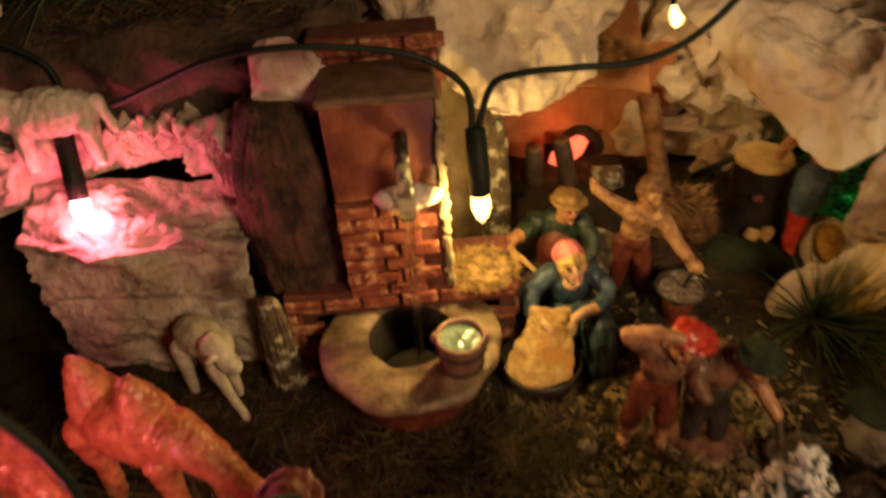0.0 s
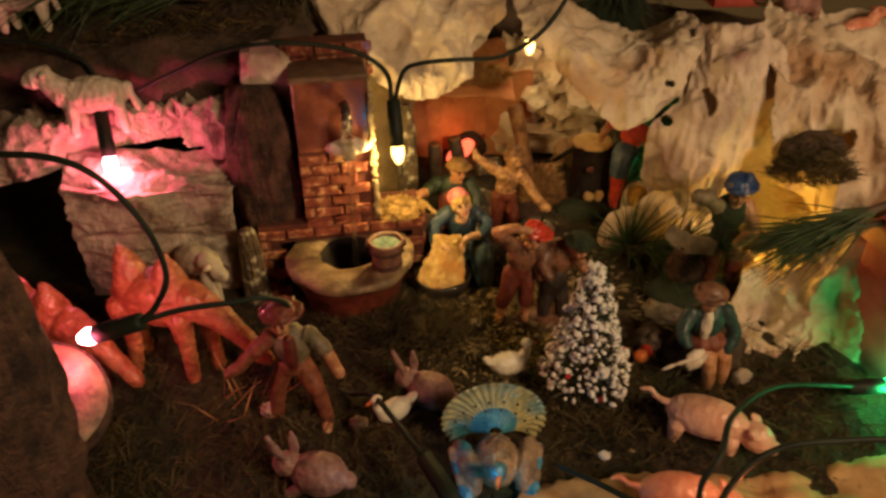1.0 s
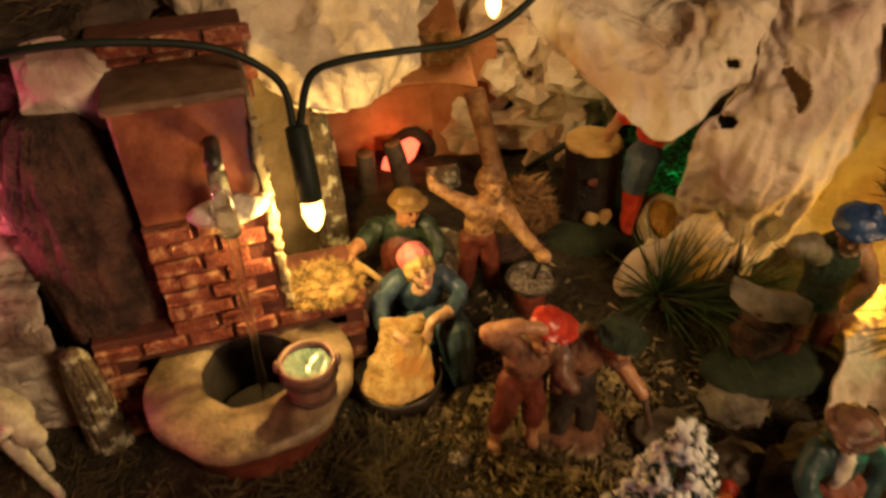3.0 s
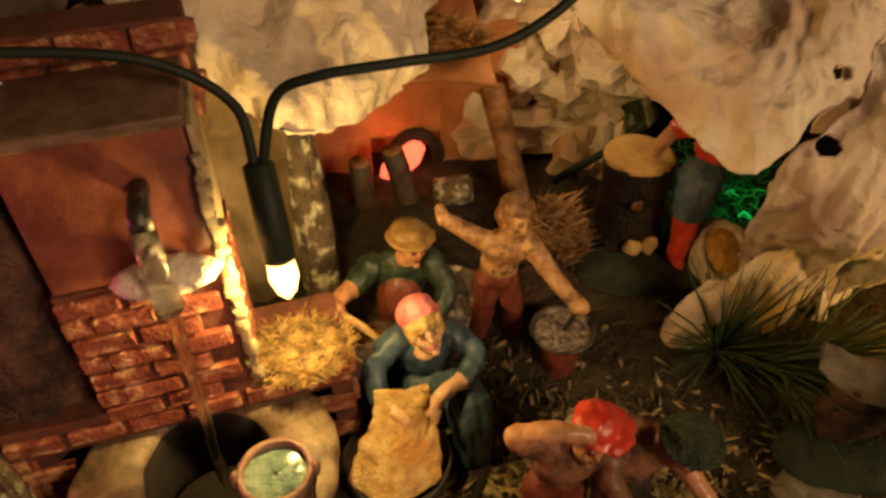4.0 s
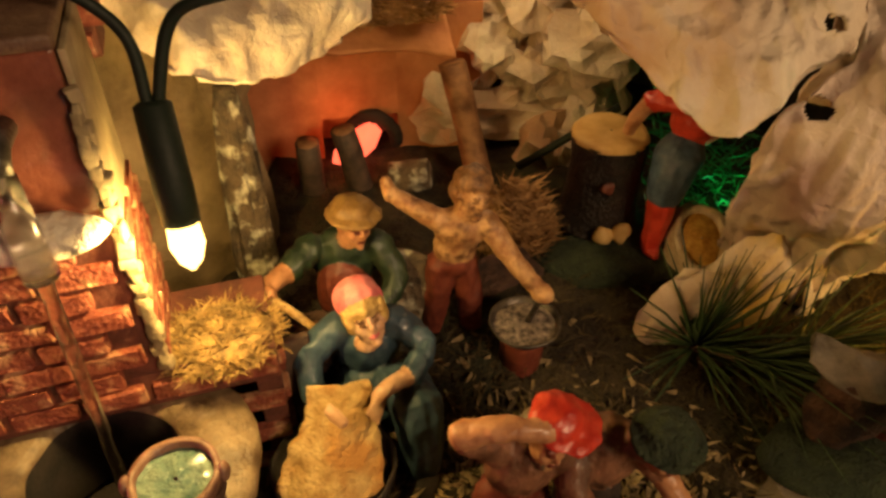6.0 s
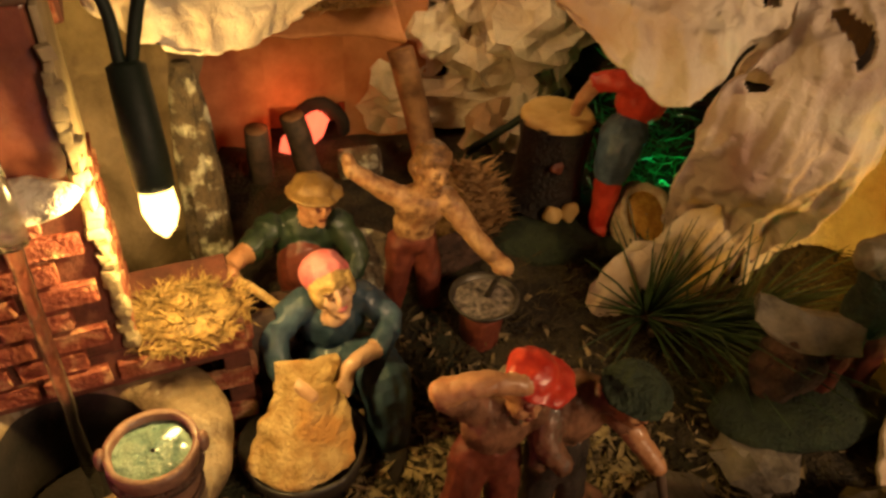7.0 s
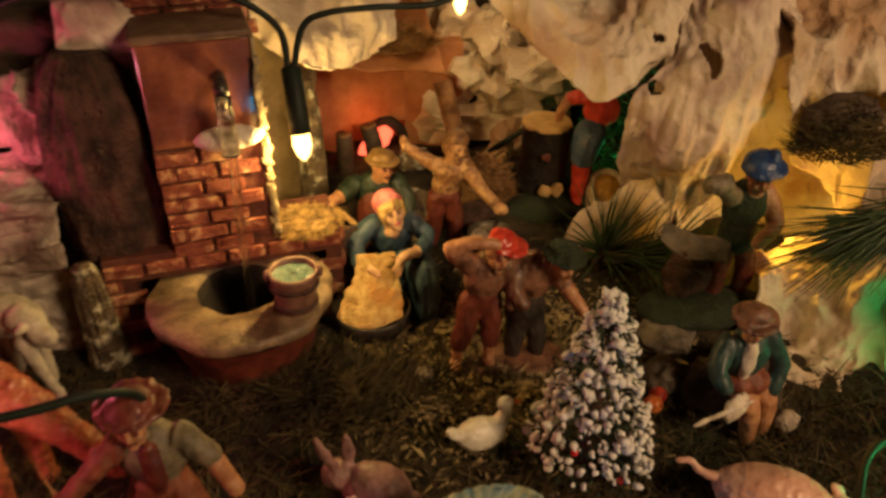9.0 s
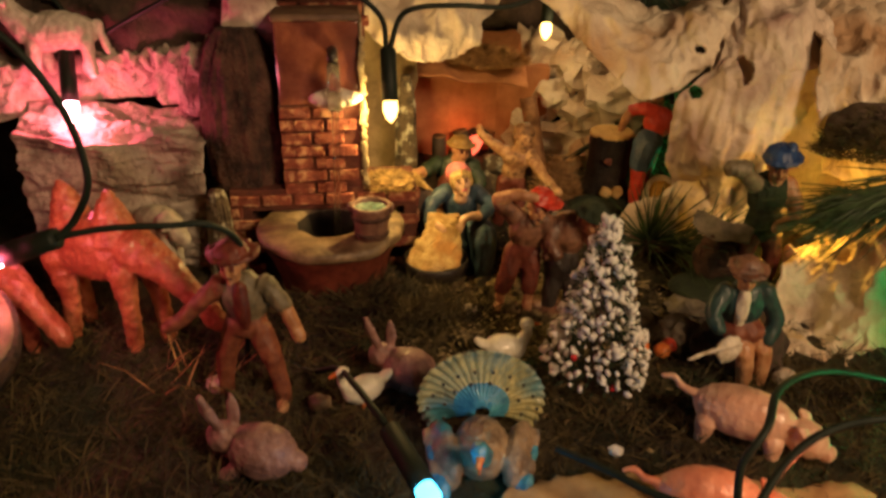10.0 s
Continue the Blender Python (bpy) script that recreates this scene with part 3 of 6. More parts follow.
def water_bucket():
    b = thing("water_bucket", "small brown wooden bucket full of water on the well rim", "bucket", (-0.0375, 0.163, 0.0376), 0)
    bm = bmesh.new()
    rings = lathe(bm, [(0.0072, 0.0), (0.0080, 0.004), (0.0086, 0.0085), (0.0094, 0.0145), (0.0098, 0.0165), (0.0098, 0.0178), (0.0084, 0.0178), (0.0082, 0.0150)], 32, 0, 0.03)
    disc_cap(bm, rings[0], 0, True)
    part("pail", bm, M["bucket"], b)
    for z in (0.0035, 0.0125):
        bm = bmesh.new()
        q = 0.0083 + (z - 0.0035) * 0.14
        lathe(bm, [(q - 0.0002, z - 0.0009), (q + 0.0005, z - 0.0009), (q + 0.0005, z + 0.0009), (q - 0.0002, z + 0.0009)], 32)
        part("hoop", bm, M["bark"], b, "dark hoop")
    bm = bmesh.new()
    lathe(bm, [(0.0084, 0.0156), (0.006, 0.0160), (0.003, 0.0157), (0.0004, 0.0160)], 28, 0, 0.05)
    rough_up(bm, 0.0008, 260)
    part("water_surface", bm, M["water"], b, "rippled glossy green water")
    for s in (-1, 1):
        bm = bmesh.new()
        ball(bm, (s * 0.0102, 0, 0.0162), (0.0014, 0.0022, 0.0026))
        part("ear", bm, M["bucket"], b)


water_bucket()


def tuft_spot(c, r):
    def spot(rng):
        a, q = rng.uniform(0, 6.283), rng.random() ** 0.5
        return (c[0] + r[0] * q * math.cos(a), c[1] + r[1] * q * math.sin(a), c[2] + r[2] * (1 - q * q) * rng.random())
    return spot


lump("hay_heap", (-0.030, 0.208, 0.0505), (0.012, 0.009, 0.0022), "yellow hay heap on the low brick wall", M["hay"], 3, smooth=True, category="hay")
wisps("hay_straws", 2600, tuft_spot((-0.031, 0.209, 0.0485), (0.0165, 0.014, 0.006)), 0.0050, 0.0006, M["hay"], "loose yellow straws on the low brick wall", None, 5, 0.2, "stuff", "hay")

# ---- fairy lights ----
top_yellow = bulb("fairy_light", (-0.0285, 0.1912, 0.0880), (-0.05, 0.32, 1.0), "yellow", "lit yellow fairy light hanging beside the fountain", 0.025, 0.0042)
cord("light_cable", [top_yellow - Vector((0.001, 0, 0.001)), (-0.033, 0.206, 0.136), (-0.045, 0.206, 0.147), (-0.062, 0.204, 0.153), (-0.092, 0.2, 0.157), (-0.120, 0.204, 0.152), (-0.150, 0.214, 0.138), (-0.184, 0.226, 0.121), (-0.1955, 0.2265, 0.1165)])
cord("light_cable", [top_yellow + Vector((0.001, 0, -0.001)), (-0.024, 0.206, 0.137), (-0.014, 0.205, 0.142), (0.005, 0.206, 0.143), (0.030, 0.212, 0.142), (0.050, 0.218, 0.150), (0.066, 0.225, 0.166), (0.080, 0.24, 0.19), (0.10, 0.28, 0.22)])
top_pink = bulb("fairy_light", (-0.193, 0.200, 0.083), (-0.12, 0.5, 1.0), "pink", "lit pink fairy light hanging in the paper cave")
cord("light_cable", [top_pink - Vector((0.001, 0, 0.001)), (-0.203, 0.236, 0.128), (-0.212, 0.24, 0.140), (-0.24, 0.24, 0.15), (-0.30, 0.24, 0.15)])
top_rose = bulb("fairy_light", (-0.167, 0.064, 0.074), (1.0, -0.2, 0.42), "rose", "lit pink fairy light lying before the camels", 0.024)
cord("light_cable", [top_rose, (-0.128, 0.060, 0.094), (-0.121, 0.060, 0.110), (-0.126, 0.060, 0.136), (-0.143, 0.060, 0.158), (-0.174, 0.060, 0.163), (-0.22, 0.06, 0.155), (-0.28, 0.06, 0.13)])
cord("light_cable", [top_rose, (-0.120, 0.062, 0.089), (-0.100, 0.067, 0.088), (-0.087, 0.072, 0.086), (-0.080, 0.084, 0.070), (-0.086, 0.098, 0.030), (-0.09, 0.105, 0.0)])
top_blue = bulb("fairy_light", (-0.004, -0.003, 0.024), (-0.42, 0.80, 0.12), "blue", "lit blue fairy light lying before the turkey", 0.026)
cord("light_cable", [top_blue, (-0.026, 0.036, 0.031), (-0.036, 0.058, 0.026), (-0.046, 0.082, 0.016), (-0.060, 0.096, 0.004), (-0.075, 0.11, 0.0)])
cord("light_cable", [(0.036, 0.024, 0.026), (0.050, 0.012, 0.028), (0.066, 0.0, 0.028), (0.085, -0.010, 0.032), (0.12, -0.02, 0.03), (0.2, -0.03, 0.0)])
cord("light_cable", [(0.084, -0.012, 0.030), (0.084, -0.006, 0.046), (0.092, 0.0, 0.056), (0.105, 0.02, 0.056), (0.14, 0.05, 0.04), (0.19, 0.07, 0.018), (0.208, 0.072, 0.014)])
cord("light_cable", [(0.080, -0.02, 0.026), (0.096, -0.006, 0.046), (0.112, 0.0, 0.056), (0.135, 0.0, 0.060), (0.18, 0.0, 0.055), (0.3, 0.0, 0.02)])
bulb("fairy_light", (0.222, 0.075, 0.012), (-1.0, -0.1, 0.1), "green", "lit green fairy light lying on the ground", 0.02)
bulb("fairy_light", (0.066, 0.326, 0.104), (0.1, 0.5, 1.0), "yellow", "lit warm fairy light hidden behind the paper canopy", 0.02)


# ---- the furnace corner ----
def furnace():
    f = thing("furnace", "orange plaster furnace with a dark arch and a red glow", "furnace", (0.015, 0.352, 0.0))
    for c, s in (((-0.0305, 0.008, 0.040), (0.039, 0.016, 0.080)), ((0.0415, 0.008, 0.040), (0.037, 0.016, 0.080)), ((0.006, 0.008, 0.056), (0.034, 0.016, 0.048)), ((0.006, 0.008, 0.003), (0.034, 0.016, 0.006))):
        bm = bmesh.new()
        box(bm, c, s)
        part("wall_panel", bm, M["furnace"], f, "", False)
    bm = bmesh.new()
    tube(bm, [(0.010 + 0.0115 * math.cos(a), -0.0025, 0.018 + 0.0150 * math.sin(a)) for a in (math.pi * k / 12 for k in range(13))], 0.0032, 10)
    rough_up(bm, 0.0008, 200)
    part("arch", bm, M["soot_and_shade"], f, "sooty arch")
    bm = bmesh.new()
    box(bm, (0.006, 0.0245, 0.03), (0.040, 0.006, 0.05), 0.001)
    part("back_plate", bm, M["furnace"], f, "", False)
    bm = bmesh.new()
    tube(bm, [(-0.006, -0.004, 0.011), (-0.003, -0.005, 0.014), (0.007, -0.005, 0.024), (0.012, -0.004, 0.029)], [0.0030, 0.0058, 0.0066, 0.0040], 12)
    part("ember_lamp", bm, LIT["red"], f, "glowing red ember lamp")


furnace()
crumpled("furnace_roof", [[(-0.03, 0.305, 0.088), (0.0, 0.312, 0.083), (0.025, 0.318, 0.078), (0.055, 0.31, 0.077)], [(-0.03, 0.34, 0.090), (0.0, 0.345, 0.090), (0.025, 0.345, 0.088), (0.055, 0.34, 0.086)], [(-0.03, 0.38, 0.10), (0.0, 0.38, 0.10), (0.025, 0.38, 0.10), (0.055, 0.38, 0.10)]], "brown cardboard roof over the furnace", M["furnace"], 0.002, 36, 24, 2.0, category="roof")
lump("roof_hay", (0.030, 0.332, 0.088), (0.018, 0.009, 0.005), "dry brown hay lying on the furnace roof", M["dry_hay"], 5, smooth=True, category="hay")
wisps("roof_straws", 2600, tuft_spot((0.030, 0.328, 0.088), (0.024, 0.014, 0.012)), 0.008, 0.0007, M["dry_hay"], "loose brown straws on the furnace roof", None, 6, 0.2, "stuff", "hay")


def stick(name, label, a, b, r, material, ends=None, category="log"):
    s = thing(name, label, category, a)
    d = Vector(b) - Vector(a)
    bm = bmesh.new()
    tube(bm, [d * t for t in (0, 0.25, 0.5, 0.75, 1)], [r * 1.06, r, r * 0.97, r, r * 0.95], 14)
    rough_up(bm, r * 0.18, 200, r * 1e4)
    part("shaft", bm, material, s)
    if ends:
        bm = bmesh.new()
        u = d.normalized()
        tube(bm, [d - u * 0.0002, d + u * 0.0006], [r * 0.85, r * 0.8], 14)
        part("cut_end", bm, ends, s, "paler cut end")
    return s


stick("thin_rod", "straight dark green rod leaning behind the stump", (0.083, 0.312, 0.024), (0.118, 0.3, 0.055), 0.0018, M["cable"], None, "rod")
stick("small_log", "dark brown stick standing before the furnace", (-0.003, 0.329, 0.0), (-0.003, 0.325, 0.037), 0.0052, M["stick"], M["post_wood"])
stick("small_log", "dark brown stick leaning before the furnace", (0.020, 0.326, 0.0), (0.012, 0.326, 0.041), 0.0054, M["stick"], M["post_wood"])
stick("short_log", "short lichen covered log lying by the furnace", (0.030, 0.322, 0.018), (0.046, 0.318, 0.021), 0.0068, M["bark_lichen"], M["bark_lichen"])
stick("roof_post", "thick red brown wooden post leaning by the furnace", (0.070, 0.314, 0.004), (0.0585, 0.333, 0.063), 0.0058, M["post_wood"], M["post_wood"], "post")
lump("brush_heap", (0.074, 0.284, 0.018), (0.010, 0.010, 0.016), "heap of dry brown brushwood behind the smith", M["dry_hay"], 9, smooth=True, category="hay")
wisps("brush_twigs", 2400, tuft_spot((0.074, 0.280, 0.010), (0.015, 0.015, 0.030)), 0.009, 0.0007, M["dry_hay"], "loose brown twigs on the heap", None, 8, 0.4, "stuff", "hay")

rng = random.Random(4)
for i, (p, s, t) in enumerate([((0.085, 0.352, 0.028), (0.024, 0.008, 0.010), (20, 5, 5)), ((0.102, 0.356, 0.046), (0.016, 0.010, 0.011), (0, 30, 20)), ((0.080, 0.362, 0.056), (0.014, 0.010, 0.012), (30, 0, 60)), ((0.118, 0.352, 0.036), (0.015, 0.010, 0.012), (10, 50, 0)), ((0.104, 0.338, 0.012), (0.010, 0.008, 0.014), (0, 0, 30)), ((0.125, 0.345, 0.062), (0.018, 0.012, 0.012), (60, 0, 10)), ((0.095, 0.370, 0.075), (0.016, 0.012, 0.014), (0, 20, 80)), ((0.070, 0.375, 0.080), (0.018, 0.012, 0.016), (10, 70, 0)), ((0.115, 0.372, 0.085), (0.02, 0.012, 0.014), (0, 0, 45)), ((0.062, 0.356, 0.030), (0.014, 0.008, 0.012), (0, 40, 0)), ((0.118, 0.334, 0.014), (0.009, 0.008, 0.014), (0, 10, 50)), ((0.135, 0.36, 0.04), (0.014, 0.01, 0.02), (0, 0, 20))]):
    lump("crumpled_paper", p, s, "crumpled cream paper stone in the rear slope", M["paper"], i * 1.7 + 0.5, t, "paper rock", "crumpled paper stones", 3, 1.25)


# ---- stump, sack and chopping figure on one green base ----
def chopping_stump():
    s = thing("chopping_stump", "black bark chopping stump with a yellow cut top", "stump", (0.107, 0.281, 0.018))
    bm = bmesh.new()
    lathe(bm, [(0.0165, 0.0), (0.0150, 0.003), (0.0140, 0.012), (0.0138, 0.024), (0.0145, 0.034), (0.0140, 0.0375)], 36, 0, 0.10, 2)
    rough_up(bm, 0.0008, 200)
    part("bark_body", bm, M["stump_bark"], s)
    bm = bmesh.new()
    r = lathe(bm, [(0.0143, 0.0366), (0.0139, 0.0384), (0.012, 0.0389), (0.006, 0.0387), (0.0004, 0.0388)], 36, 0, 0.06, 2)
    part("cut_top", bm, M["cut_wood"], s, "bright yellow cut wood")
    bm = bmesh.new()
    ball(bm, (-0.004, -0.0141, 0.023), (0.0028, 0.001, 0.0024))
    rough_up(bm, 0.001, 500)
    part("knot", bm, M["orange_cloth"], s, "orange knot mark")
    for x in (-0.004, 0.003):
        bm = bmesh.new()
        ball(bm, (x, -0.0165, 0.0030), (0.0044, 0.0026, 0.0038), 0, (0, 20 * x * 300, 0))
        rough_up(bm, 0.0018, 260, x * 900)
        part("wood_chip", bm, M["cut_wood"], s, "pale yellow wood chip")


chopping_stump()
lump("mossy_mound", (0.114, 0.266, 0.012), (0.037, 0.021, 0.0062), "dark green mossy base under the stump", M["dark_green"], 2, smooth=True, category="moss", facet=0.25)
lump("green_mound", (0.10, 0.262, 0.002), (0.038, 0.024, 0.012), "dark green moss mound", M["dark_green"], 12, smooth=True, category="moss", facet=0.25)
figurine("chopping_figurine", "plaster figurine in red shirt and blue shorts bending over a stump", (0.0, 0.0, 0.0), 0, ["red_cloth", "denim", "skin", "brown_hair"],
         [((0.1245, 0.2620, 0.0545), (0.0088, 0.0076, 0.0096), 1, (0, 20, 0)), ((0.1305, 0.2640, 0.0680), (0.0098, 0.0078, 0.0092), 0, (0, 30, 0)), ((0.1190, 0.2555, 0.0185), (0.0026, 0.0046, 0.0022), 0), ((0.1290, 0.2740, 0.0780), 0.0056, 3)],
         [([(0.1250, 0.2615, 0.0560), (0.1225, 0.2600, 0.0490), (0.1212, 0.2590, 0.0430)], [0.0086, 0.0076, 0.0066], 1),
          ([(0.1212, 0.2590, 0.0440), (0.1204, 0.2580, 0.0320), (0.1194, 0.2575, 0.0190)], [0.0052, 0.0048, 0.0034], 0),
          ([(0.1285, 0.2680, 0.048), (0.1280, 0.270, 0.034), (0.127, 0.270, 0.019)], [0.0056, 0.0044, 0.0030], 0),
          ([(0.1270, 0.2630, 0.0735), (0.1200, 0.2660, 0.0755), (0.1150, 0.2700, 0.0735)], [0.0050, 0.0040, 0.0034], 0),
          ([(0.1150, 0.2700, 0.0735), (0.1120, 0.2725, 0.0670), (0.1105, 0.2745, 0.0600)], [0.0032, 0.0028, 0.0022], 2)], size=1.0)


def grain_sack():
    s = thing("grain_sack", "open pale sack of yellow grain leaning on the base", "sack", (0.136, 0.259, 0.014))
    tilt = pose(0, 0, 0, 38, 0, -12)
    bm = bmesh.new()
    lathe(bm, [(0.002, -0.002), (0.010, 0.0), (0.0125, 0.006), (0.0125, 0.012), (0.0110, 0.017), (0.0108, 0.0185), (0.0085, 0.018), (0.008, 0.014)], 32, 0, 0.08, 5)
    rough_up(bm, 0.0008, 300)
    bm.transform(tilt @ Matrix.Diagonal((0.92, 1.2, 1.0, 1)))
    part("sack_cloth", bm, M["wicker"], s)
    bm = bmesh.new()
    lathe(bm, [(0.0090, 0.0155), (0.006, 0.0172), (0.0004, 0.018)], 24, 0, 0.08)
    rough_up(bm, 0.0008, 400)
    bm.transform(tilt @ Matrix.Diagonal((0.92, 1.2, 1.0, 1)))
    part("grain", bm, M["grain"], s, "yellow grain")


grain_sack()
wisps("green_tinsel", 900, lambda r: ((0.150 + r.uniform(-0.014, 0.02), 0.288 + r.uniform(-0.012, 0.02), 0.005 + r.uniform(0, 0.08))), 0.010, 0.0009, M["tinsel"], "shiny green tinsel in the gap behind the sack", None, 12, 0.3, "stuff", "tinsel")

# ---- figures at work ----
figurine("washing_woman", "plaster woman figurine in blue dress and pink headscarf kneeling", (0, 0, 0), 0, ["blue_cloth", "skin_pale", "pink_cloth", "blond", "brown_hair", "maroon"],
         head((0.0084, 0.2100, 0.0490), (-14, -10, 14), 1.12, 1, 4, 2, [((0, 0.0000, 0.0036), (0.0050, 0.0052, 0.0036), 3), ((-0.0042, -0.0012, 0.0010), (0.0014, 0.0026, 0.0040), 3), ((0.0042, -0.0012, 0.0010), (0.0014, 0.0026, 0.0040), 3), ((0, 0.0022, 0.0040), (0.0062, 0.0060, 0.0058), 2)])
         + [((0.0085, 0.2150, 0.0335), (0.0100, 0.0072, 0.0100), 0), ((0.012, 0.214, 0.014), (0.015, 0.012, 0.015), 0), ((0.0085, 0.2085, 0.0400), (0.0036, 0.0030, 0.0032), 1)],
         [([(0.0080, 0.2125, 0.046), (0.0082, 0.2135, 0.040)], [0.0031, 0.0040], 1),
          ([(0.0000, 0.2145, 0.0410), (-0.0085, 0.2100, 0.0350), (-0.0085, 0.203, 0.028)], [0.0048, 0.0042, 0.0035], 0),
          ([(-0.0085, 0.203, 0.028), (-0.004, 0.1950, 0.0290), (-0.001, 0.1915, 0.0275)], [0.0028, 0.0024, 0.0022], 1),
          ([(0.0165, 0.2145, 0.0410), (0.0245, 0.209, 0.0355), (0.020, 0.201, 0.0325)], [0.0048, 0.0042, 0.0034], 0),
          ([(0.020, 0.201, 0.0325), (0.0125, 0.1960, 0.0340), (0.0095, 0.1940, 0.0325)], [0.0028, 0.0024, 0.0023], 1),
          ([(0.0098, 0.1945, 0.0325), (0.0070, 0.1915, 0.0318), (0.0058, 0.1905, 0.0300)], [0.0009, 0.0008, 0.0006], 1),
          ([(0.0100, 0.1935, 0.0318), (0.0080, 0.1905, 0.0305), (0.0070, 0.1895, 0.0288)], [0.0009, 0.0008, 0.0006], 1),
          ([(0.0105, 0.1930, 0.0310), (0.0092, 0.1900, 0.0295), (0.0084, 0.1890, 0.0278)], [0.0009, 0.0008, 0.0006], 1),
          ([(0.014, 0.211, 0.020), (0.0205, 0.198, 0.022), (0.0210, 0.192, 0.004)], [0.0085, 0.0078, 0.0066], 0)])


def wash_tub():
    t = thing("kneading_tub", "round black tub with yellow dough heaped on a board", "tub", (-0.005, 0.189, 0.0))
    bm = bmesh.new()
    rings = lathe(bm, [(0.013, 0.0), (0.0162, 0.002), (0.0178, 0.008), (0.0182, 0.0125), (0.0172, 0.0132), (0.0165, 0.011), (0.004, 0.0105)], 40, 0, 0.03)
    disc_cap(bm, rings[0], 0, True)
    part("tub_body", bm, M["black_tub"], t)
    bm = bmesh.new()
    lathe(bm, [(0.0245, -0.002), (0.0262, 0.0005), (0.0250, 0.003), (0.017, 0.002)], 40, 0, 0.05)
    bm.transform(Matrix.Translation((0.006, 0.004, 0)))
    part("foot_base", bm, M["black_tub"], t, "dark worn base plate")
    bm = bmesh.new()
    rows = [[(-0.0165, -0.006, 0.0125), (-0.004, -0.0165, 0.0125), (0.0135, -0.010, 0.0125)], [(-0.0125, 0.000, 0.0185), (0.0, -0.004, 0.0225), (0.0135, -0.001, 0.0195)], [(-0.0065, 0.006, 0.026), (0.004, 0.003, 0.029), (0.0130, 0.006, 0.028)], [(-0.0050, 0.011, 0.0345), (0.004, 0.010, 0.0345), (0.0125, 0.011, 0.0345)]]
    grid = [spline(r, 12) for r in rows]
    cols = [spline([g[i] for g in grid], 9) for i in range(len(grid[0]))]
    vs = [[bm.verts.new(p) for p in c] for c in cols]
    for a, b in zip(vs, vs[1:]):
        for k in range(len(a) - 1):
            bm.faces.new((a[k], b[k], b[k + 1], a[k + 1]))
    bmesh.ops.solidify(bm, geom=bm.faces[:], thickness=0.004)
    rough_up(bm, 0.0022, 110, 2)
    rough_up(bm, 0.0012, 330, 5)
    part("dough", bm, M["dough"], t, "lumpy yellow dough")


wash_tub()
figurine("baker_figurine", "plaster figurine in dark green shirt and tan hat with a pan", (0, 0, 0), 0, ["green_cloth", "skin", "tan_hat", "maroon", "iron", "dough"],
         head((0.0092, 0.2440, 0.0550), (2, 6, 24), 1.0, 1, 3, 3, [((0, 0.0016, 0.0050), (0.0064, 0.0066, 0.0040), 2, ), ((0, 0.0004, 0.0040), (0.0092, 0.0088, 0.0014), 2)])
         + [((0.006, 0.248, 0.040), (0.0112, 0.0070, 0.012), 0), ((0.004, 0.243, 0.030), (0.0085, 0.0065, 0.013), 3), ((0.006, 0.249, 0.014), (0.010, 0.008, 0.014), 3)],
         [([(0.007, 0.244, 0.051), (0.0068, 0.247, 0.046)], [0.0030, 0.004], 1),
          ([(-0.005, 0.247, 0.0455), (-0.012, 0.240, 0.043)], [0.0050, 0.0042], 0),
          ([(-0.012, 0.240, 0.043), (-0.019, 0.231, 0.045), (-0.018, 0.227, 0.046)], [0.0036, 0.0028, 0.0026], 1),
          ([(0.016, 0.246, 0.045), (0.021, 0.239, 0.036), (0.016, 0.233, 0.031)], [0.0048, 0.0040, 0.0032], 0),
          ([(-0.019, 0.227, 0.046), (-0.011, 0.222, 0.041), (-0.004, 0.218, 0.036)], [0.0014, 0.0014, 0.0014], 5)])


def dish(name, label, place, r, h, material, inside, turn=(0, 0, 0), category="pan"):
    d = thing(name, label, category, place)
    bm = bmesh.new()
    rings = lathe(bm, [(r * 0.72, 0.0), (r * 0.9, h * 0.5), (r, h), (r * 0.93, h), (r * 0.84, h * 0.55)], 28, 0, 0.03)
    disc_cap(bm, rings[0], 0, True)
    bm.transform(pose(0, 0, 0, *turn))
    part("pan_body", bm, material, d)
    bm = bmesh.new()
    lathe(bm, [(r * 0.88, h * 0.6), (r * 0.5, h * 0.8), (0.0003, h * 0.78)], 24, 0, 0.1)
    rough_up(bm, r * 0.10, 400)
    bm.transform(pose(0, 0, 0, *turn))
    part("filling", bm, inside, d)
    return d


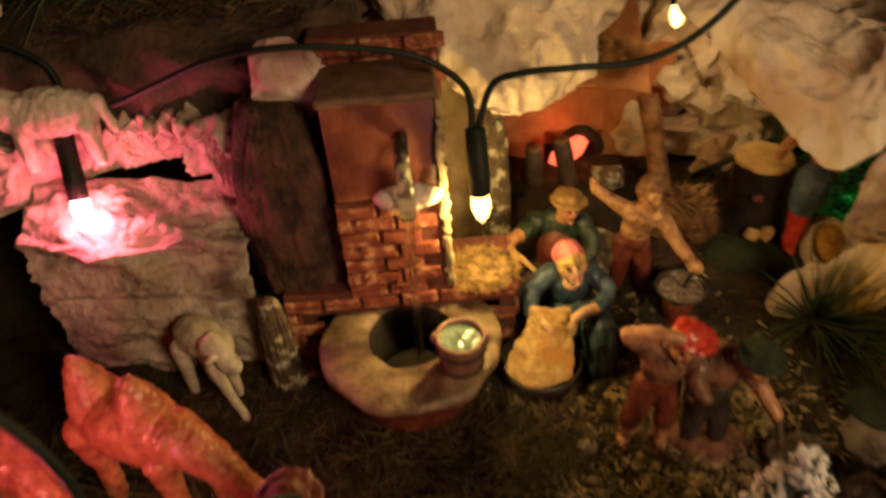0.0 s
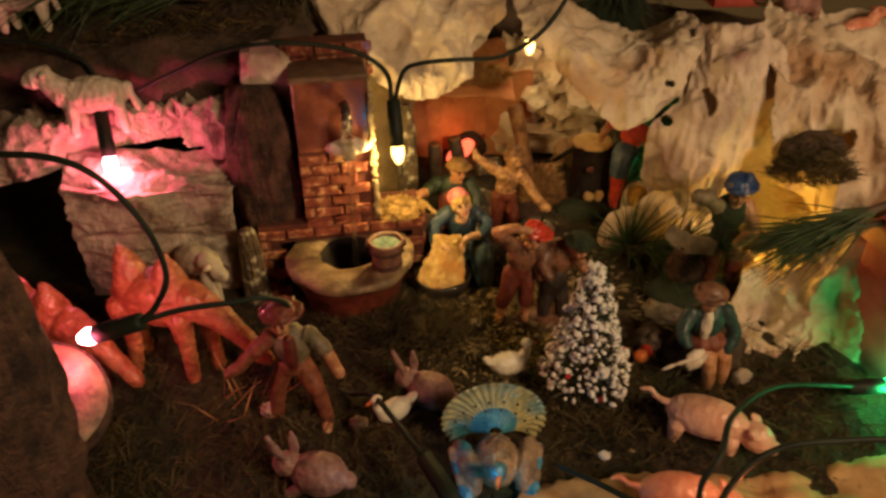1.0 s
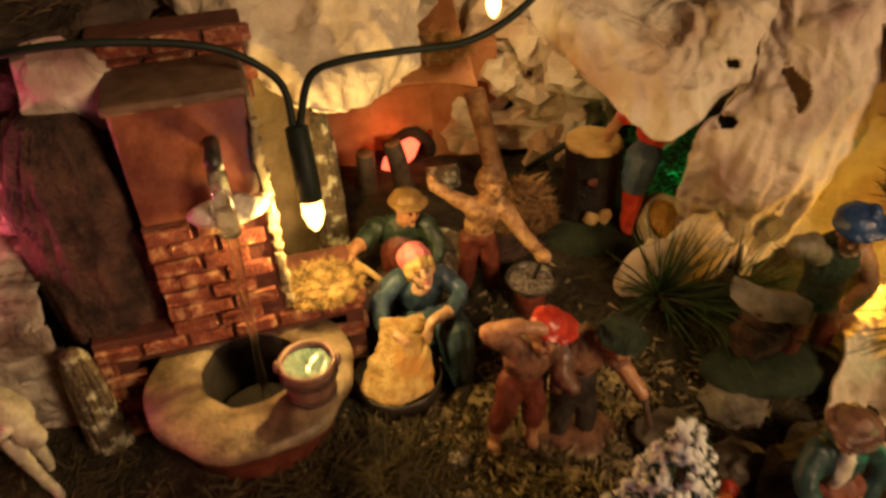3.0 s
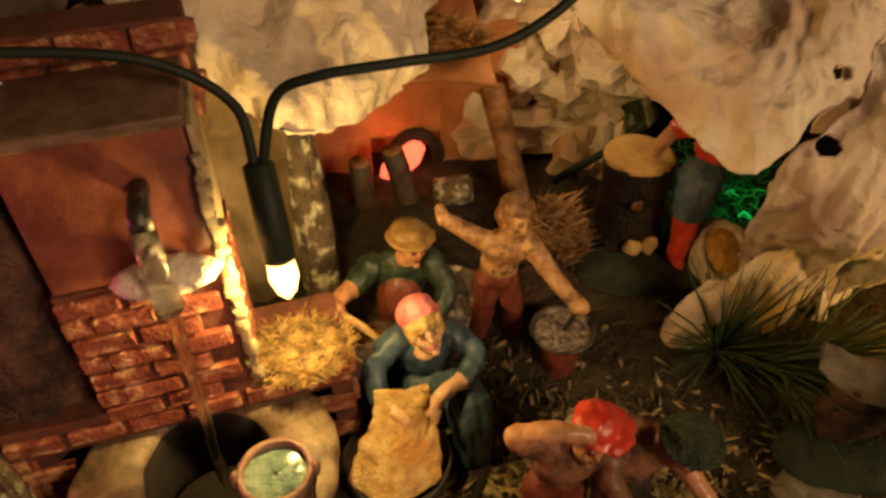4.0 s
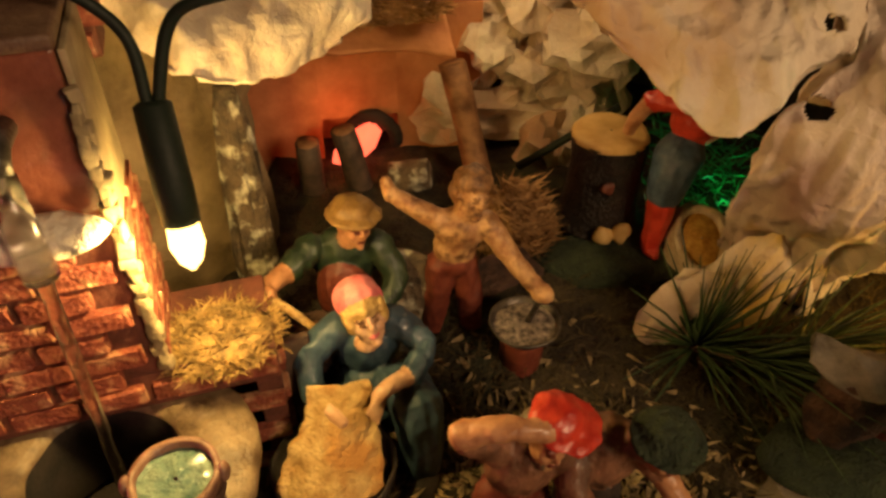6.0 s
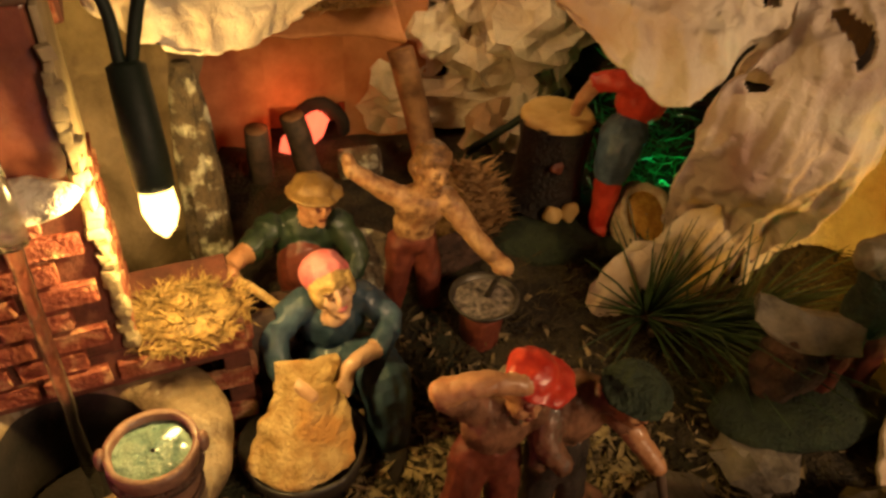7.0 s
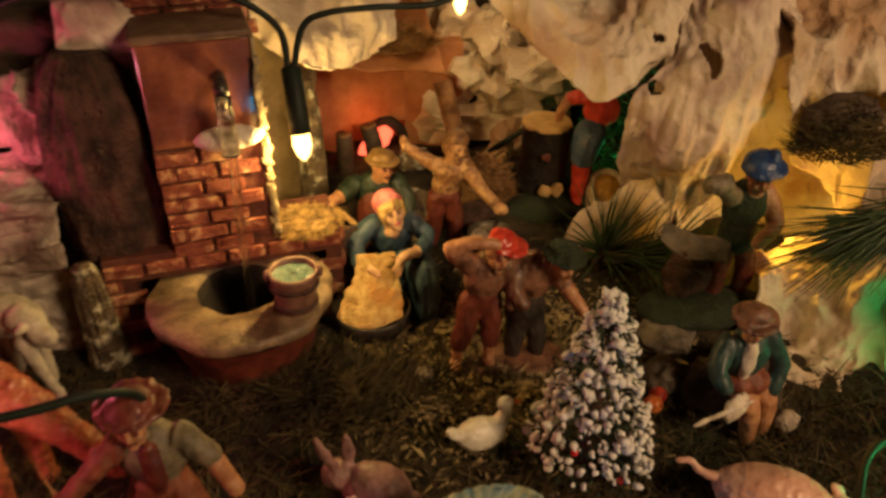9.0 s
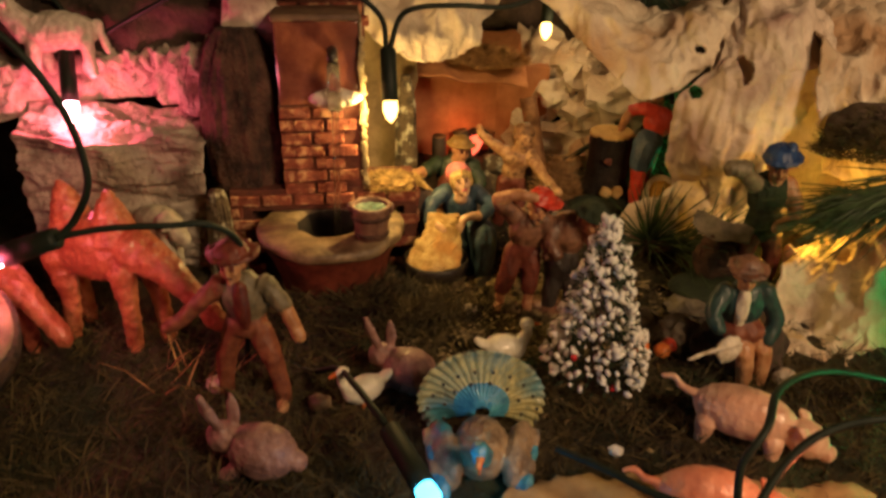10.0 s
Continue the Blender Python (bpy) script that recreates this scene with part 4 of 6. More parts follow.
dish("kneading_trough", "dark wooden trough before the baker", (-0.006, 0.226, 0.020), 0.0105, 0.008, M["bark"], M["post_wood"])
stick("trough_stand", "dark wooden stand under the trough", (-0.006, 0.227, 0.0), (-0.006, 0.226, 0.0205), 0.0065, M["bark"], None, "stand")
figurine("smith_figurine", "bare chested plaster figurine in maroon trousers with one arm raised", (0, 0, 0), 0, ["skin_worn", "maroon", "brown_hair"],
         head((0.0456, 0.2400, 0.0645), (6, 12, 18), 1.0, 0, 2, 2, [((0, 0.0018, 0.0040), (0.0058, 0.0060, 0.0046), 2), ((0, 0.0044, -0.0008), (0.0054, 0.0036, 0.0058), 2), ((0, -0.0026, -0.0054), (0.0028, 0.0026, 0.0026), 2)])
         + [((0.0425, 0.2405, 0.0520), (0.0092, 0.0062, 0.0078), 0), ((0.0408, 0.2410, 0.0445), (0.0074, 0.0056, 0.0070), 0), ((0.0400, 0.2415, 0.0385), (0.0074, 0.0060, 0.0058), 1)],
         [([(0.044, 0.238, 0.061), (0.0435, 0.240, 0.057)], [0.0032, 0.0040], 0),
          ([(0.0350, 0.2405, 0.0560), (0.0285, 0.2420, 0.0600), (0.0215, 0.2435, 0.0650)], [0.0040, 0.0032, 0.0025], 0),
          ([(0.0212, 0.2435, 0.0650), (0.0198, 0.2440, 0.0695)], [0.0028, 0.0020], 0, 0.5),
          ([(0.0500, 0.2385, 0.0545), (0.0565, 0.2290, 0.0460), (0.0630, 0.2195, 0.0400)], [0.0042, 0.0034, 0.0026], 0),
          ([(0.0632, 0.2192, 0.0398), (0.0642, 0.2180, 0.0398)], [0.0034, 0.0030], 0),
          ([(0.0365, 0.2415, 0.037), (0.0345, 0.2405, 0.024), (0.0330, 0.2400, 0.008)], [0.0052, 0.0044, 0.0034], 1),
          ([(0.0435, 0.2415, 0.037), (0.0455, 0.2400, 0.024), (0.0465, 0.2390, 0.008)], [0.0052, 0.0044, 0.0034], 1)])


def roaster():
    dish("chestnut_pan", "round pan of roasting chestnuts with ash", (0.0605, 0.2235, 0.0195), 0.0120, 0.0045, M["iron"], M["chestnut"])
    stick("pan_stand", "dark red iron stand under the chestnut pan", (0.0605, 0.2245, 0.0), (0.0605, 0.2238, 0.0198), 0.0072, M["maroon"], None, "stand")
    stick("poker", "short iron poker held over the pan", (0.0618, 0.2240, 0.0235), (0.0642, 0.2180, 0.0420), 0.0010, M["iron"], None, "tool")


roaster()
figurine("beggar_figurine", "plaster figurine in red hat shading its eyes with an arm", (0, 0, 0), 0, ["brown_cloth", "skin", "red_cloth", "maroon", "olive_grey"],
         head((0.0438, 0.1560, 0.0575), (10, 10, 12), 1.0, 1, 3, 3, [((0.0006, 0.0014, 0.0056), (0.0062, 0.0062, 0.0044), 2), ((0.0030, -0.0004, 0.0044), (0.0088, 0.0080, 0.0013), 2), ((0, -0.0026, -0.0054), (0.0028, 0.0026, 0.0028), 4), ((0, 0.0044, -0.0010), (0.0050, 0.0030, 0.0052), 4)])
         + [((0.0400, 0.1600, 0.0440), (0.0092, 0.0068, 0.0115), 0), ((0.0385, 0.1600, 0.0335), (0.0078, 0.0064, 0.0075), 3), ((0.0265, 0.1525, 0.0040), (0.0026, 0.0046, 0.0020), 1), ((0.0415, 0.1530, 0.0040), (0.0026, 0.0046, 0.0020), 1)],
         [([(0.0335, 0.1600, 0.0510), (0.0275, 0.1585, 0.0570), (0.0250, 0.1575, 0.0605)], [0.0046, 0.0040, 0.0034], 0),
          ([(0.0245, 0.1572, 0.0612), (0.0330, 0.1545, 0.0648), (0.0415, 0.1525, 0.0640)], [0.0034, 0.0030, 0.0022], 1),
          ([(0.0475, 0.1590, 0.0500), (0.0510, 0.1570, 0.0400), (0.0500, 0.1530, 0.0330)], [0.0044, 0.0038, 0.0030], 0),
          ([(0.0345, 0.1600, 0.0320), (0.0310, 0.1570, 0.0190), (0.0285, 0.1560, 0.0130)], [0.0056, 0.0046, 0.0040], 3),
          ([(0.0285, 0.1560, 0.0130), (0.0275, 0.1550, 0.0040)], [0.0028, 0.0024], 1),
          ([(0.0420, 0.1600, 0.0320), (0.0425, 0.1570, 0.0190), (0.0422, 0.1560, 0.0130)], [0.0056, 0.0046, 0.0040], 3),
          ([(0.0422, 0.1560, 0.0130), (0.0420, 0.1550, 0.0040)], [0.0028, 0.0024], 1)])
figurine("wanderer_figurine", "plaster figurine in brown coat and dark hat leaning forward", (0, 0, 0), 0, ["brown_cloth", "skin", "dark_green", "maroon", "black_tub"],
         head((0.0698, 0.1515, 0.0525), (12, 4, 20), 1.0, 1, 3, 3, [((0, 0.0014, 0.0052), (0.0066, 0.0066, 0.0040), 2), ((0, 0.0002, 0.0042), (0.0094, 0.0088, 0.0013), 2), ((0, 0.0046, -0.0010), (0.0048, 0.0028, 0.0050), 3)])
         + [((0.0600, 0.1600, 0.0420), (0.0096, 0.0072, 0.0120), 0), ((0.0585, 0.1600, 0.0260), (0.0088, 0.0070, 0.0120), 4)],
         [([(0.0640, 0.1590, 0.0480), (0.0690, 0.1535, 0.0500)], [0.0044, 0.0040], 0),
          ([(0.0670, 0.1590, 0.0460), (0.0735, 0.1540, 0.0390)], [0.0044, 0.0036], 0),
          ([(0.0735, 0.1540, 0.0390), (0.0790, 0.1450, 0.0310)], [0.0034, 0.0026], 1),
          ([(0.0530, 0.1600, 0.0470), (0.0510, 0.1530, 0.0400), (0.0540, 0.1490, 0.0350)], [0.0042, 0.0036, 0.0028], 0),
          ([(0.0555, 0.1600, 0.020), (0.0540, 0.1580, 0.0110), (0.0530, 0.1570, 0.0030)], [0.0052, 0.0044, 0.0036], 4),
          ([(0.0625, 0.1600, 0.020), (0.0640, 0.1580, 0.0110), (0.0645, 0.1570, 0.0030)], [0.0052, 0.0044, 0.0036], 4)])
stick("walking_stick", "thin dark walking stick", (0.082, 0.140, 0.018), (0.079, 0.146, 0.034), 0.0012, M["stick"], None, "stick")
lump("figurine_base", (0.046, 0.157, -0.002), (0.030, 0.017, 0.0048), "brown base plate under two figurines", M["brown_cloth"], 4, smooth=True, category="base", facet=0.1)

# ---- right side figures ----
figurine("knife_grinder", "plaster figurine in blue turban and dark green apron at a block", (0, 0, 0), 0, ["dark_green", "skin", "blue_hat", "maroon", "olive_grey"],
         head((0.1600, 0.1640, 0.0770), (14, -6, -16), 1.08, 1, 3, 3, [((0, 0.0014, 0.0056), (0.0068, 0.0070, 0.0044), 2), ((0.0010, 0.0006, 0.0044), (0.0088, 0.0084, 0.0020), 2), ((0.0040, 0.0020, 0.0086), (0.0026, 0.0030, 0.0022), 2)])
         + [((0.1600, 0.1690, 0.0610), (0.0100, 0.0078, 0.0125), 0), ((0.1610, 0.1700, 0.0450), (0.0092, 0.0075, 0.0110), 0)],
         [([(0.1600, 0.1645, 0.072), (0.1600, 0.1670, 0.067)], [0.0034, 0.0044], 1),
          ([(0.1520, 0.1680, 0.0660), (0.1470, 0.1640, 0.0700), (0.1420, 0.1620, 0.0760)], [0.0046, 0.0040, 0.0034], 4),
          ([(0.1420, 0.1620, 0.0760), (0.1360, 0.1610, 0.0770)], [0.0048, 0.0040], 4),
          ([(0.1685, 0.1680, 0.0660), (0.1720, 0.1610, 0.0540), (0.1620, 0.1560, 0.0480)], [0.0046, 0.0038, 0.0030], 1),
          ([(0.1565, 0.1700, 0.038), (0.1550, 0.1690, 0.028), (0.1550, 0.1690, 0.014)], [0.0058, 0.0046, 0.0038], 3),
          ([(0.1660, 0.1700, 0.038), (0.1690, 0.1690, 0.028), (0.1690, 0.1690, 0.014)], [0.0058, 0.0046, 0.0038], 3)])
lump("grinder_base", (0.150, 0.168, 0.007), (0.030, 0.017, 0.0075), "dark green base plate under the grinder", M["dark_green"], 14, smooth=True, category="base", facet=0.1)
lump("dark_block", (0.142, 0.172, 0.024), (0.0105, 0.008, 0.014), "dark brown wooden block before the grinder", M["bark"], 15, category="block", smooth=True)
crumpled("grey_cloth", [[(0.128, 0.178, 0.040), (0.138, 0.166, 0.036), (0.152, 0.160, 0.038)], [(0.132, 0.184, 0.046), (0.142, 0.174, 0.046), (0.156, 0.166, 0.046)], [(0.138, 0.190, 0.040), (0.148, 0.184, 0.040), (0.160, 0.178, 0.040)]], "grey crumpled cloth lying on the block", M["grey_cloth"], 0.003, 28, 24, 14.0, category="cloth", ragged=0.001)
figurine("seated_shepherd", "plaster shepherd figurine in teal jacket and brown hat with a drum", (0.002, 0.009, -0.002), 0, ["teal", "skin", "brown_cloth", "orange_cloth", "wool", "stick"],
         head((0.1240, 0.0930, 0.0525), (12, 0, -8), 0.92, 1, 2, 2, [((0, 0.0014, 0.0054), (0.0062, 0.0062, 0.0042), 2), ((0, 0.0006, 0.0044), (0.0098, 0.0094, 0.0014), 2)])
         + [((0.1255, 0.0950, 0.0380), (0.0095, 0.0070, 0.0110), 0), ((0.1235, 0.0900, 0.0390), (0.0030, 0.0030, 0.0090), 4), ((0.1275, 0.0930, 0.0260), (0.0098, 0.0075, 0.0062), 3), ((0.1180, 0.0820, 0.0230), (0.0065, 0.0022, 0.0068), 4, (0, 0, 20))],
         [([(0.1170, 0.0945, 0.0445), (0.1110, 0.0890, 0.0370), (0.1130, 0.0840, 0.0320)], [0.0042, 0.0036, 0.0030], 0),
          ([(0.1340, 0.0945, 0.0445), (0.1400, 0.0920, 0.0330), (0.1370, 0.0880, 0.0240)], [0.0042, 0.0036, 0.0030], 0),
          ([(0.1250, 0.0920, 0.0230), (0.1270, 0.0850, 0.0180), (0.1290, 0.0840, 0.0020)], [0.0050, 0.0042, 0.0030], 1),
          ([(0.1320, 0.0930, 0.0230), (0.1360, 0.0880, 0.0180), (0.1370, 0.0870, 0.0020)], [0.0050, 0.0042, 0.0030], 1),
          ([(0.1220, 0.0800, 0.0270), (0.1120, 0.0790, 0.0250), (0.1010, 0.0800, 0.0190)], [0.0008, 0.0008, 0.0008], 4)])
lump("shepherd_seat", (0.136, 0.114, 0.006), (0.020, 0.014, 0.016), "dark brown rock seat under the shepherd", M["paper_dark"], 21, category="rock")

# ---- foreground animals ----
figurine("running_boy", "plaster boy figurine with red hat, vest and red brown trousers", (-0.005, 0.004, -0.003), 0, ["olive_grey", "skin", "maroon", "maroon", "orange_cloth"],
         head((-0.0795, 0.0785, 0.0675), (6, 0, -6), 1.0, 1, 2, 2, [((0, 0.0016, 0.0052), (0.0064, 0.0064, 0.0046), 2), ((0, 0.0030, 0.0040), (0.0108, 0.0100, 0.0016), 2, ), ((0, 0.0044, -0.0006), (0.0052, 0.0032, 0.0054), 2)])
         + [((-0.0770, 0.0820, 0.0510), (0.0100, 0.0072, 0.0120), 0), ((-0.0765, 0.0760, 0.0500), (0.0030, 0.0030, 0.0110), 3), ((-0.0775, 0.0820, 0.0390), (0.0085, 0.0068, 0.0065), 4)],
         [([(-0.0860, 0.0810, 0.0570), (-0.0960, 0.0780, 0.0480), (-0.1070, 0.0750, 0.0400)], [0.0042, 0.0034, 0.0026], 4),
          ([(-0.0680, 0.0810, 0.0570), (-0.0610, 0.0790, 0.0490)], [0.0044, 0.0036], 0),
          ([(-0.0610, 0.0790, 0.0490), (-0.0550, 0.0760, 0.0360)], [0.0032, 0.0028], 1),
          ([(-0.0820, 0.0820, 0.0360), (-0.0870, 0.0810, 0.0230), (-0.0895, 0.0820, 0.0030)], [0.0052, 0.0040, 0.0030], 4),
          ([(-0.0725, 0.0810, 0.0360), (-0.0670, 0.0780, 0.0230), (-0.0635, 0.0770, 0.0030)], [0.0052, 0.0040, 0.0030], 4),
          ([(-0.0650, 0.0780, 0.0030), (-0.0640, 0.0710, 0.0025)], [0.0034, 0.0028], 1)])


def camel(place, turn, size):
    return figurine("camel_figurine", "glossy red brown two humped camel figurine", place, turn, ["camel"],
                    [((0.0, 0.0, 0.043), (0.024, 0.0115, 0.0130), 0), ((0.0500, 0.0, 0.0240), (0.0090, 0.0046, 0.0048), 0, (0, 50, 0)), ((0.0, 0.0, 0.049), (0.015, 0.0120, 0.0090), 0)],
                    [([(-0.010, 0, 0.050), (-0.0115, 0, 0.060), (-0.0125, 0, 0.0690)], [0.0100, 0.0066, 0.0022], 0),
                     ([(0.009, 0, 0.050), (0.0095, 0, 0.060), (0.0095, 0, 0.0680)], [0.0100, 0.0066, 0.0022], 0),
                     ([(0.018, 0, 0.046), (0.030, 0, 0.041), (0.040, 0, 0.033), (0.047, 0, 0.026)], [0.0095, 0.0068, 0.0050, 0.0042], 0),
                     ([(0.015, -0.006, 0.038), (0.016, -0.0065, 0.022), (0.015, -0.0065, 0.002)], [0.0056, 0.0036, 0.0032], 0),
                     ([(0.017, 0.006, 0.038), (0.020, 0.0065, 0.022), (0.021, 0.0065, 0.002)], [0.0056, 0.0036, 0.0032], 0),
                     ([(-0.016, -0.006, 0.040), (-0.014, -0.0065, 0.022), (-0.017, -0.0065, 0.002)], [0.0066, 0.0038, 0.0032], 0),
                     ([(-0.018, 0.006, 0.040), (-0.021, 0.0065, 0.022), (-0.020, 0.0065, 0.002)], [0.0066, 0.0038, 0.0032], 0)], "camel figurine", 0.0009, size)


camel((-0.156, 0.126, 0.0), -20, 1.12)
camel((-0.212, 0.118, 0.0), -25, 1.0)


def sheep(place, turn, size=1.0, material="wool"):
    return figurine("sheep_figurine", ("white" if material == "wool" else "pinkish brown") + " plaster sheep figurine standing on the paper rock", place, turn, [material],
                    [((0, 0, 0.018), (0.0165, 0.0075, 0.0080), 0), ((-0.0200, 0, 0.0275), (0.0068, 0.0040, 0.0042), 0, (0, -25, 0)), ((-0.0165, 0.0035, 0.030), (0.0016, 0.0034, 0.0014), 0), ((-0.0165, -0.0035, 0.030), (0.0016, 0.0034, 0.0014), 0)],
                    [([(-0.011, 0, 0.020), (-0.0165, 0, 0.0265)], [0.0062, 0.0044], 0),
                     ([(-0.009, -0.0035, 0.014), (-0.010, -0.004, 0.0015)], [0.0030, 0.0018], 0), ([(-0.008, 0.0035, 0.014), (-0.006, 0.004, 0.0015)], [0.0030, 0.0018], 0),
                     ([(0.011, -0.0035, 0.014), (0.012, -0.004, 0.0015)], [0.0032, 0.0018], 0), ([(0.010, 0.0035, 0.014), (0.008, 0.004, 0.0015)], [0.0032, 0.0018], 0), ([(0.016, 0, 0.021), (0.0185, 0, 0.010)], [0.0018, 0.0012], 0)], "sheep figurine", 0.0005, size)


sheep((-0.200, 0.218, 0.103), 10, 1.25)
sheep((-0.245, 0.262, 0.150), 5, 1.1)
sheep((-0.150, 0.300, 0.160), 70, 0.9)
sheep((0.262, 0.262, 0.121), 200, 0.85, "piglet")
sheep((0.228, 0.272, 0.134), 20, 0.9, "rabbit")
figurine("ox_figurine", "pale grey plaster calf figurine at the cave mouth", (-0.146, 0.174, 0.0), -25, ["ox"],
         [((-0.006, 0.004, 0.036), (0.016, 0.0085, 0.0095), 0), ((0.012, -0.001, 0.0345), (0.0070, 0.0046, 0.0050), 0, (0, 40, 0)), ((0.009, -0.006, 0.040), (0.0018, 0.0036, 0.0016), 0)],
         [([(0.004, 0, 0.040), (0.010, 0, 0.038)], [0.0060, 0.0046], 0), ([(0.004, -0.003, 0.030), (0.010, -0.004, 0.016), (0.015, -0.004, 0.003)], [0.0034, 0.0022, 0.0020], 0), ([(0.002, 0.006, 0.030), (0.003, 0.006, 0.003)], [0.0034, 0.0020], 0), ([(-0.016, -0.002, 0.032), (-0.017, -0.002, 0.003)], [0.0040, 0.0022], 0), ([(-0.014, 0.007, 0.032), (-0.014, 0.007, 0.003)], [0.0040, 0.0022], 0)], "calf figurine")


def rabbit(place, turn, size=1.0):
    return figurine("rabbit_figurine", "mauve pink plaster rabbit figurine crouching on the moss", place, turn, ["rabbit", "blue_feather"],
                    [((0, 0, 0.0095), (0.0125, 0.0090, 0.0100), 0), ((-0.0130, 0, 0.0130), (0.0068, 0.0054, 0.0056), 0), ((0.0125, 0, 0.008), (0.0035, 0.0035, 0.0035), 0)],
                    [([(-0.0125, -0.002, 0.0165), (-0.0165, -0.003, 0.0250), (-0.0185, -0.003, 0.0300)], [0.0020, 0.0026, 0.0012], 0, 0.5),
                     ([(-0.0105, 0.002, 0.0165), (-0.0105, 0.003, 0.0235), (-0.0115, 0.004, 0.0270)], [0.0020, 0.0024, 0.0012], 0, 0.5),
                     ([(-0.007, -0.005, 0.005), (-0.012, -0.0055, 0.001)], [0.0028, 0.0022], 0), ([(-0.007, 0.005, 0.005), (-0.012, 0.0055, 0.001)], [0.0028, 0.0022], 0)], "rabbit figurine", 0.0005, size)


rabbit((-0.016, 0.089, 0.0), -28, 1.05)
rabbit((-0.069, 0.040, -0.001), -14, 1.1)


def goose(place, turn, size=1.0):
    return figurine("goose_figurine", "white plaster goose figurine with orange beak", place, turn, ["white_bird", "beak"],
                    [((0, 0, 0.0085), (0.0098, 0.0060, 0.0064), 0, (0, 10, 0)), ((0.0095, 0, 0.0200), (0.0032, 0.0026, 0.0027), 0), ((-0.0095, 0, 0.0120), (0.0052, 0.0030, 0.0020), 0, (0, 35, 0))],
                    [([(0.0070, 0, 0.0105), (0.0100, 0, 0.0155), (0.0090, 0, 0.0195)], [0.0036, 0.0021, 0.0020], 0), ([(0.0118, 0, 0.0198), (0.0155, 0, 0.0188)], [0.0014, 0.0005], 1),
                     ([(0.001, 0.002, 0.004), (0.001, 0.002, 0.0005)], [0.0010, 0.0012], 1), ([(0.001, -0.002, 0.004), (0.001, -0.002, 0.0005)], [0.0010, 0.0012], 1)], "goose figurine", 0.0003, size)


goose((0.026, 0.108, 0.0), 12, 1.05)
goose((-0.035, 0.079, 0.0), 205, 0.95)


def pig(place, turn, material, size=1.0):
    return figurine("pig_figurine", "pink plaster pig figurine with curled tail" if material == "pig" else "small orange pink plaster piglet figurine", place, turn, [material],
                    [((0, 0, 0.0170), (0.0225, 0.0110, 0.0120), 0), ((0.0260, 0, 0.0130), (0.0098, 0.0080, 0.0082), 0, (0, 25, 0)), ((0.0355, 0, 0.0085), (0.0034, 0.0040, 0.0042), 0, (0, 25, 0)), ((0.0240, -0.0065, 0.0200), (0.0040, 0.0030, 0.0018), 0, (0, 40, 0)), ((0.0240, 0.0065, 0.0200), (0.0040, 0.0030, 0.0018), 0, (0, 40, 0))],
                    [([(-0.0210, 0, 0.0195), (-0.0275, 0, 0.0215), (-0.0320, 0.001, 0.0245), (-0.0365, 0, 0.0240)], [0.0024, 0.0017, 0.0015, 0.0011], 0),
                     ([(0.0140, -0.006, 0.0100), (0.0150, -0.0065, 0.001)], [0.0046, 0.0028], 0), ([(0.0150, 0.006, 0.0100), (0.0160, 0.0065, 0.001)], [0.0046, 0.0028], 0),
                     ([(-0.0140, -0.006, 0.0110), (-0.0150, -0.0065, 0.001)], [0.0052, 0.0030], 0), ([(-0.0140, 0.006, 0.0110), (-0.0145, 0.0065, 0.001)], [0.0052, 0.0030], 0)], "pig figurine", 0.0004, size)


pig((0.115, 0.057, 0.0), -28, "pig", 0.88)
pig((0.088, 0.016, 0.0), -10, "piglet", 0.8)


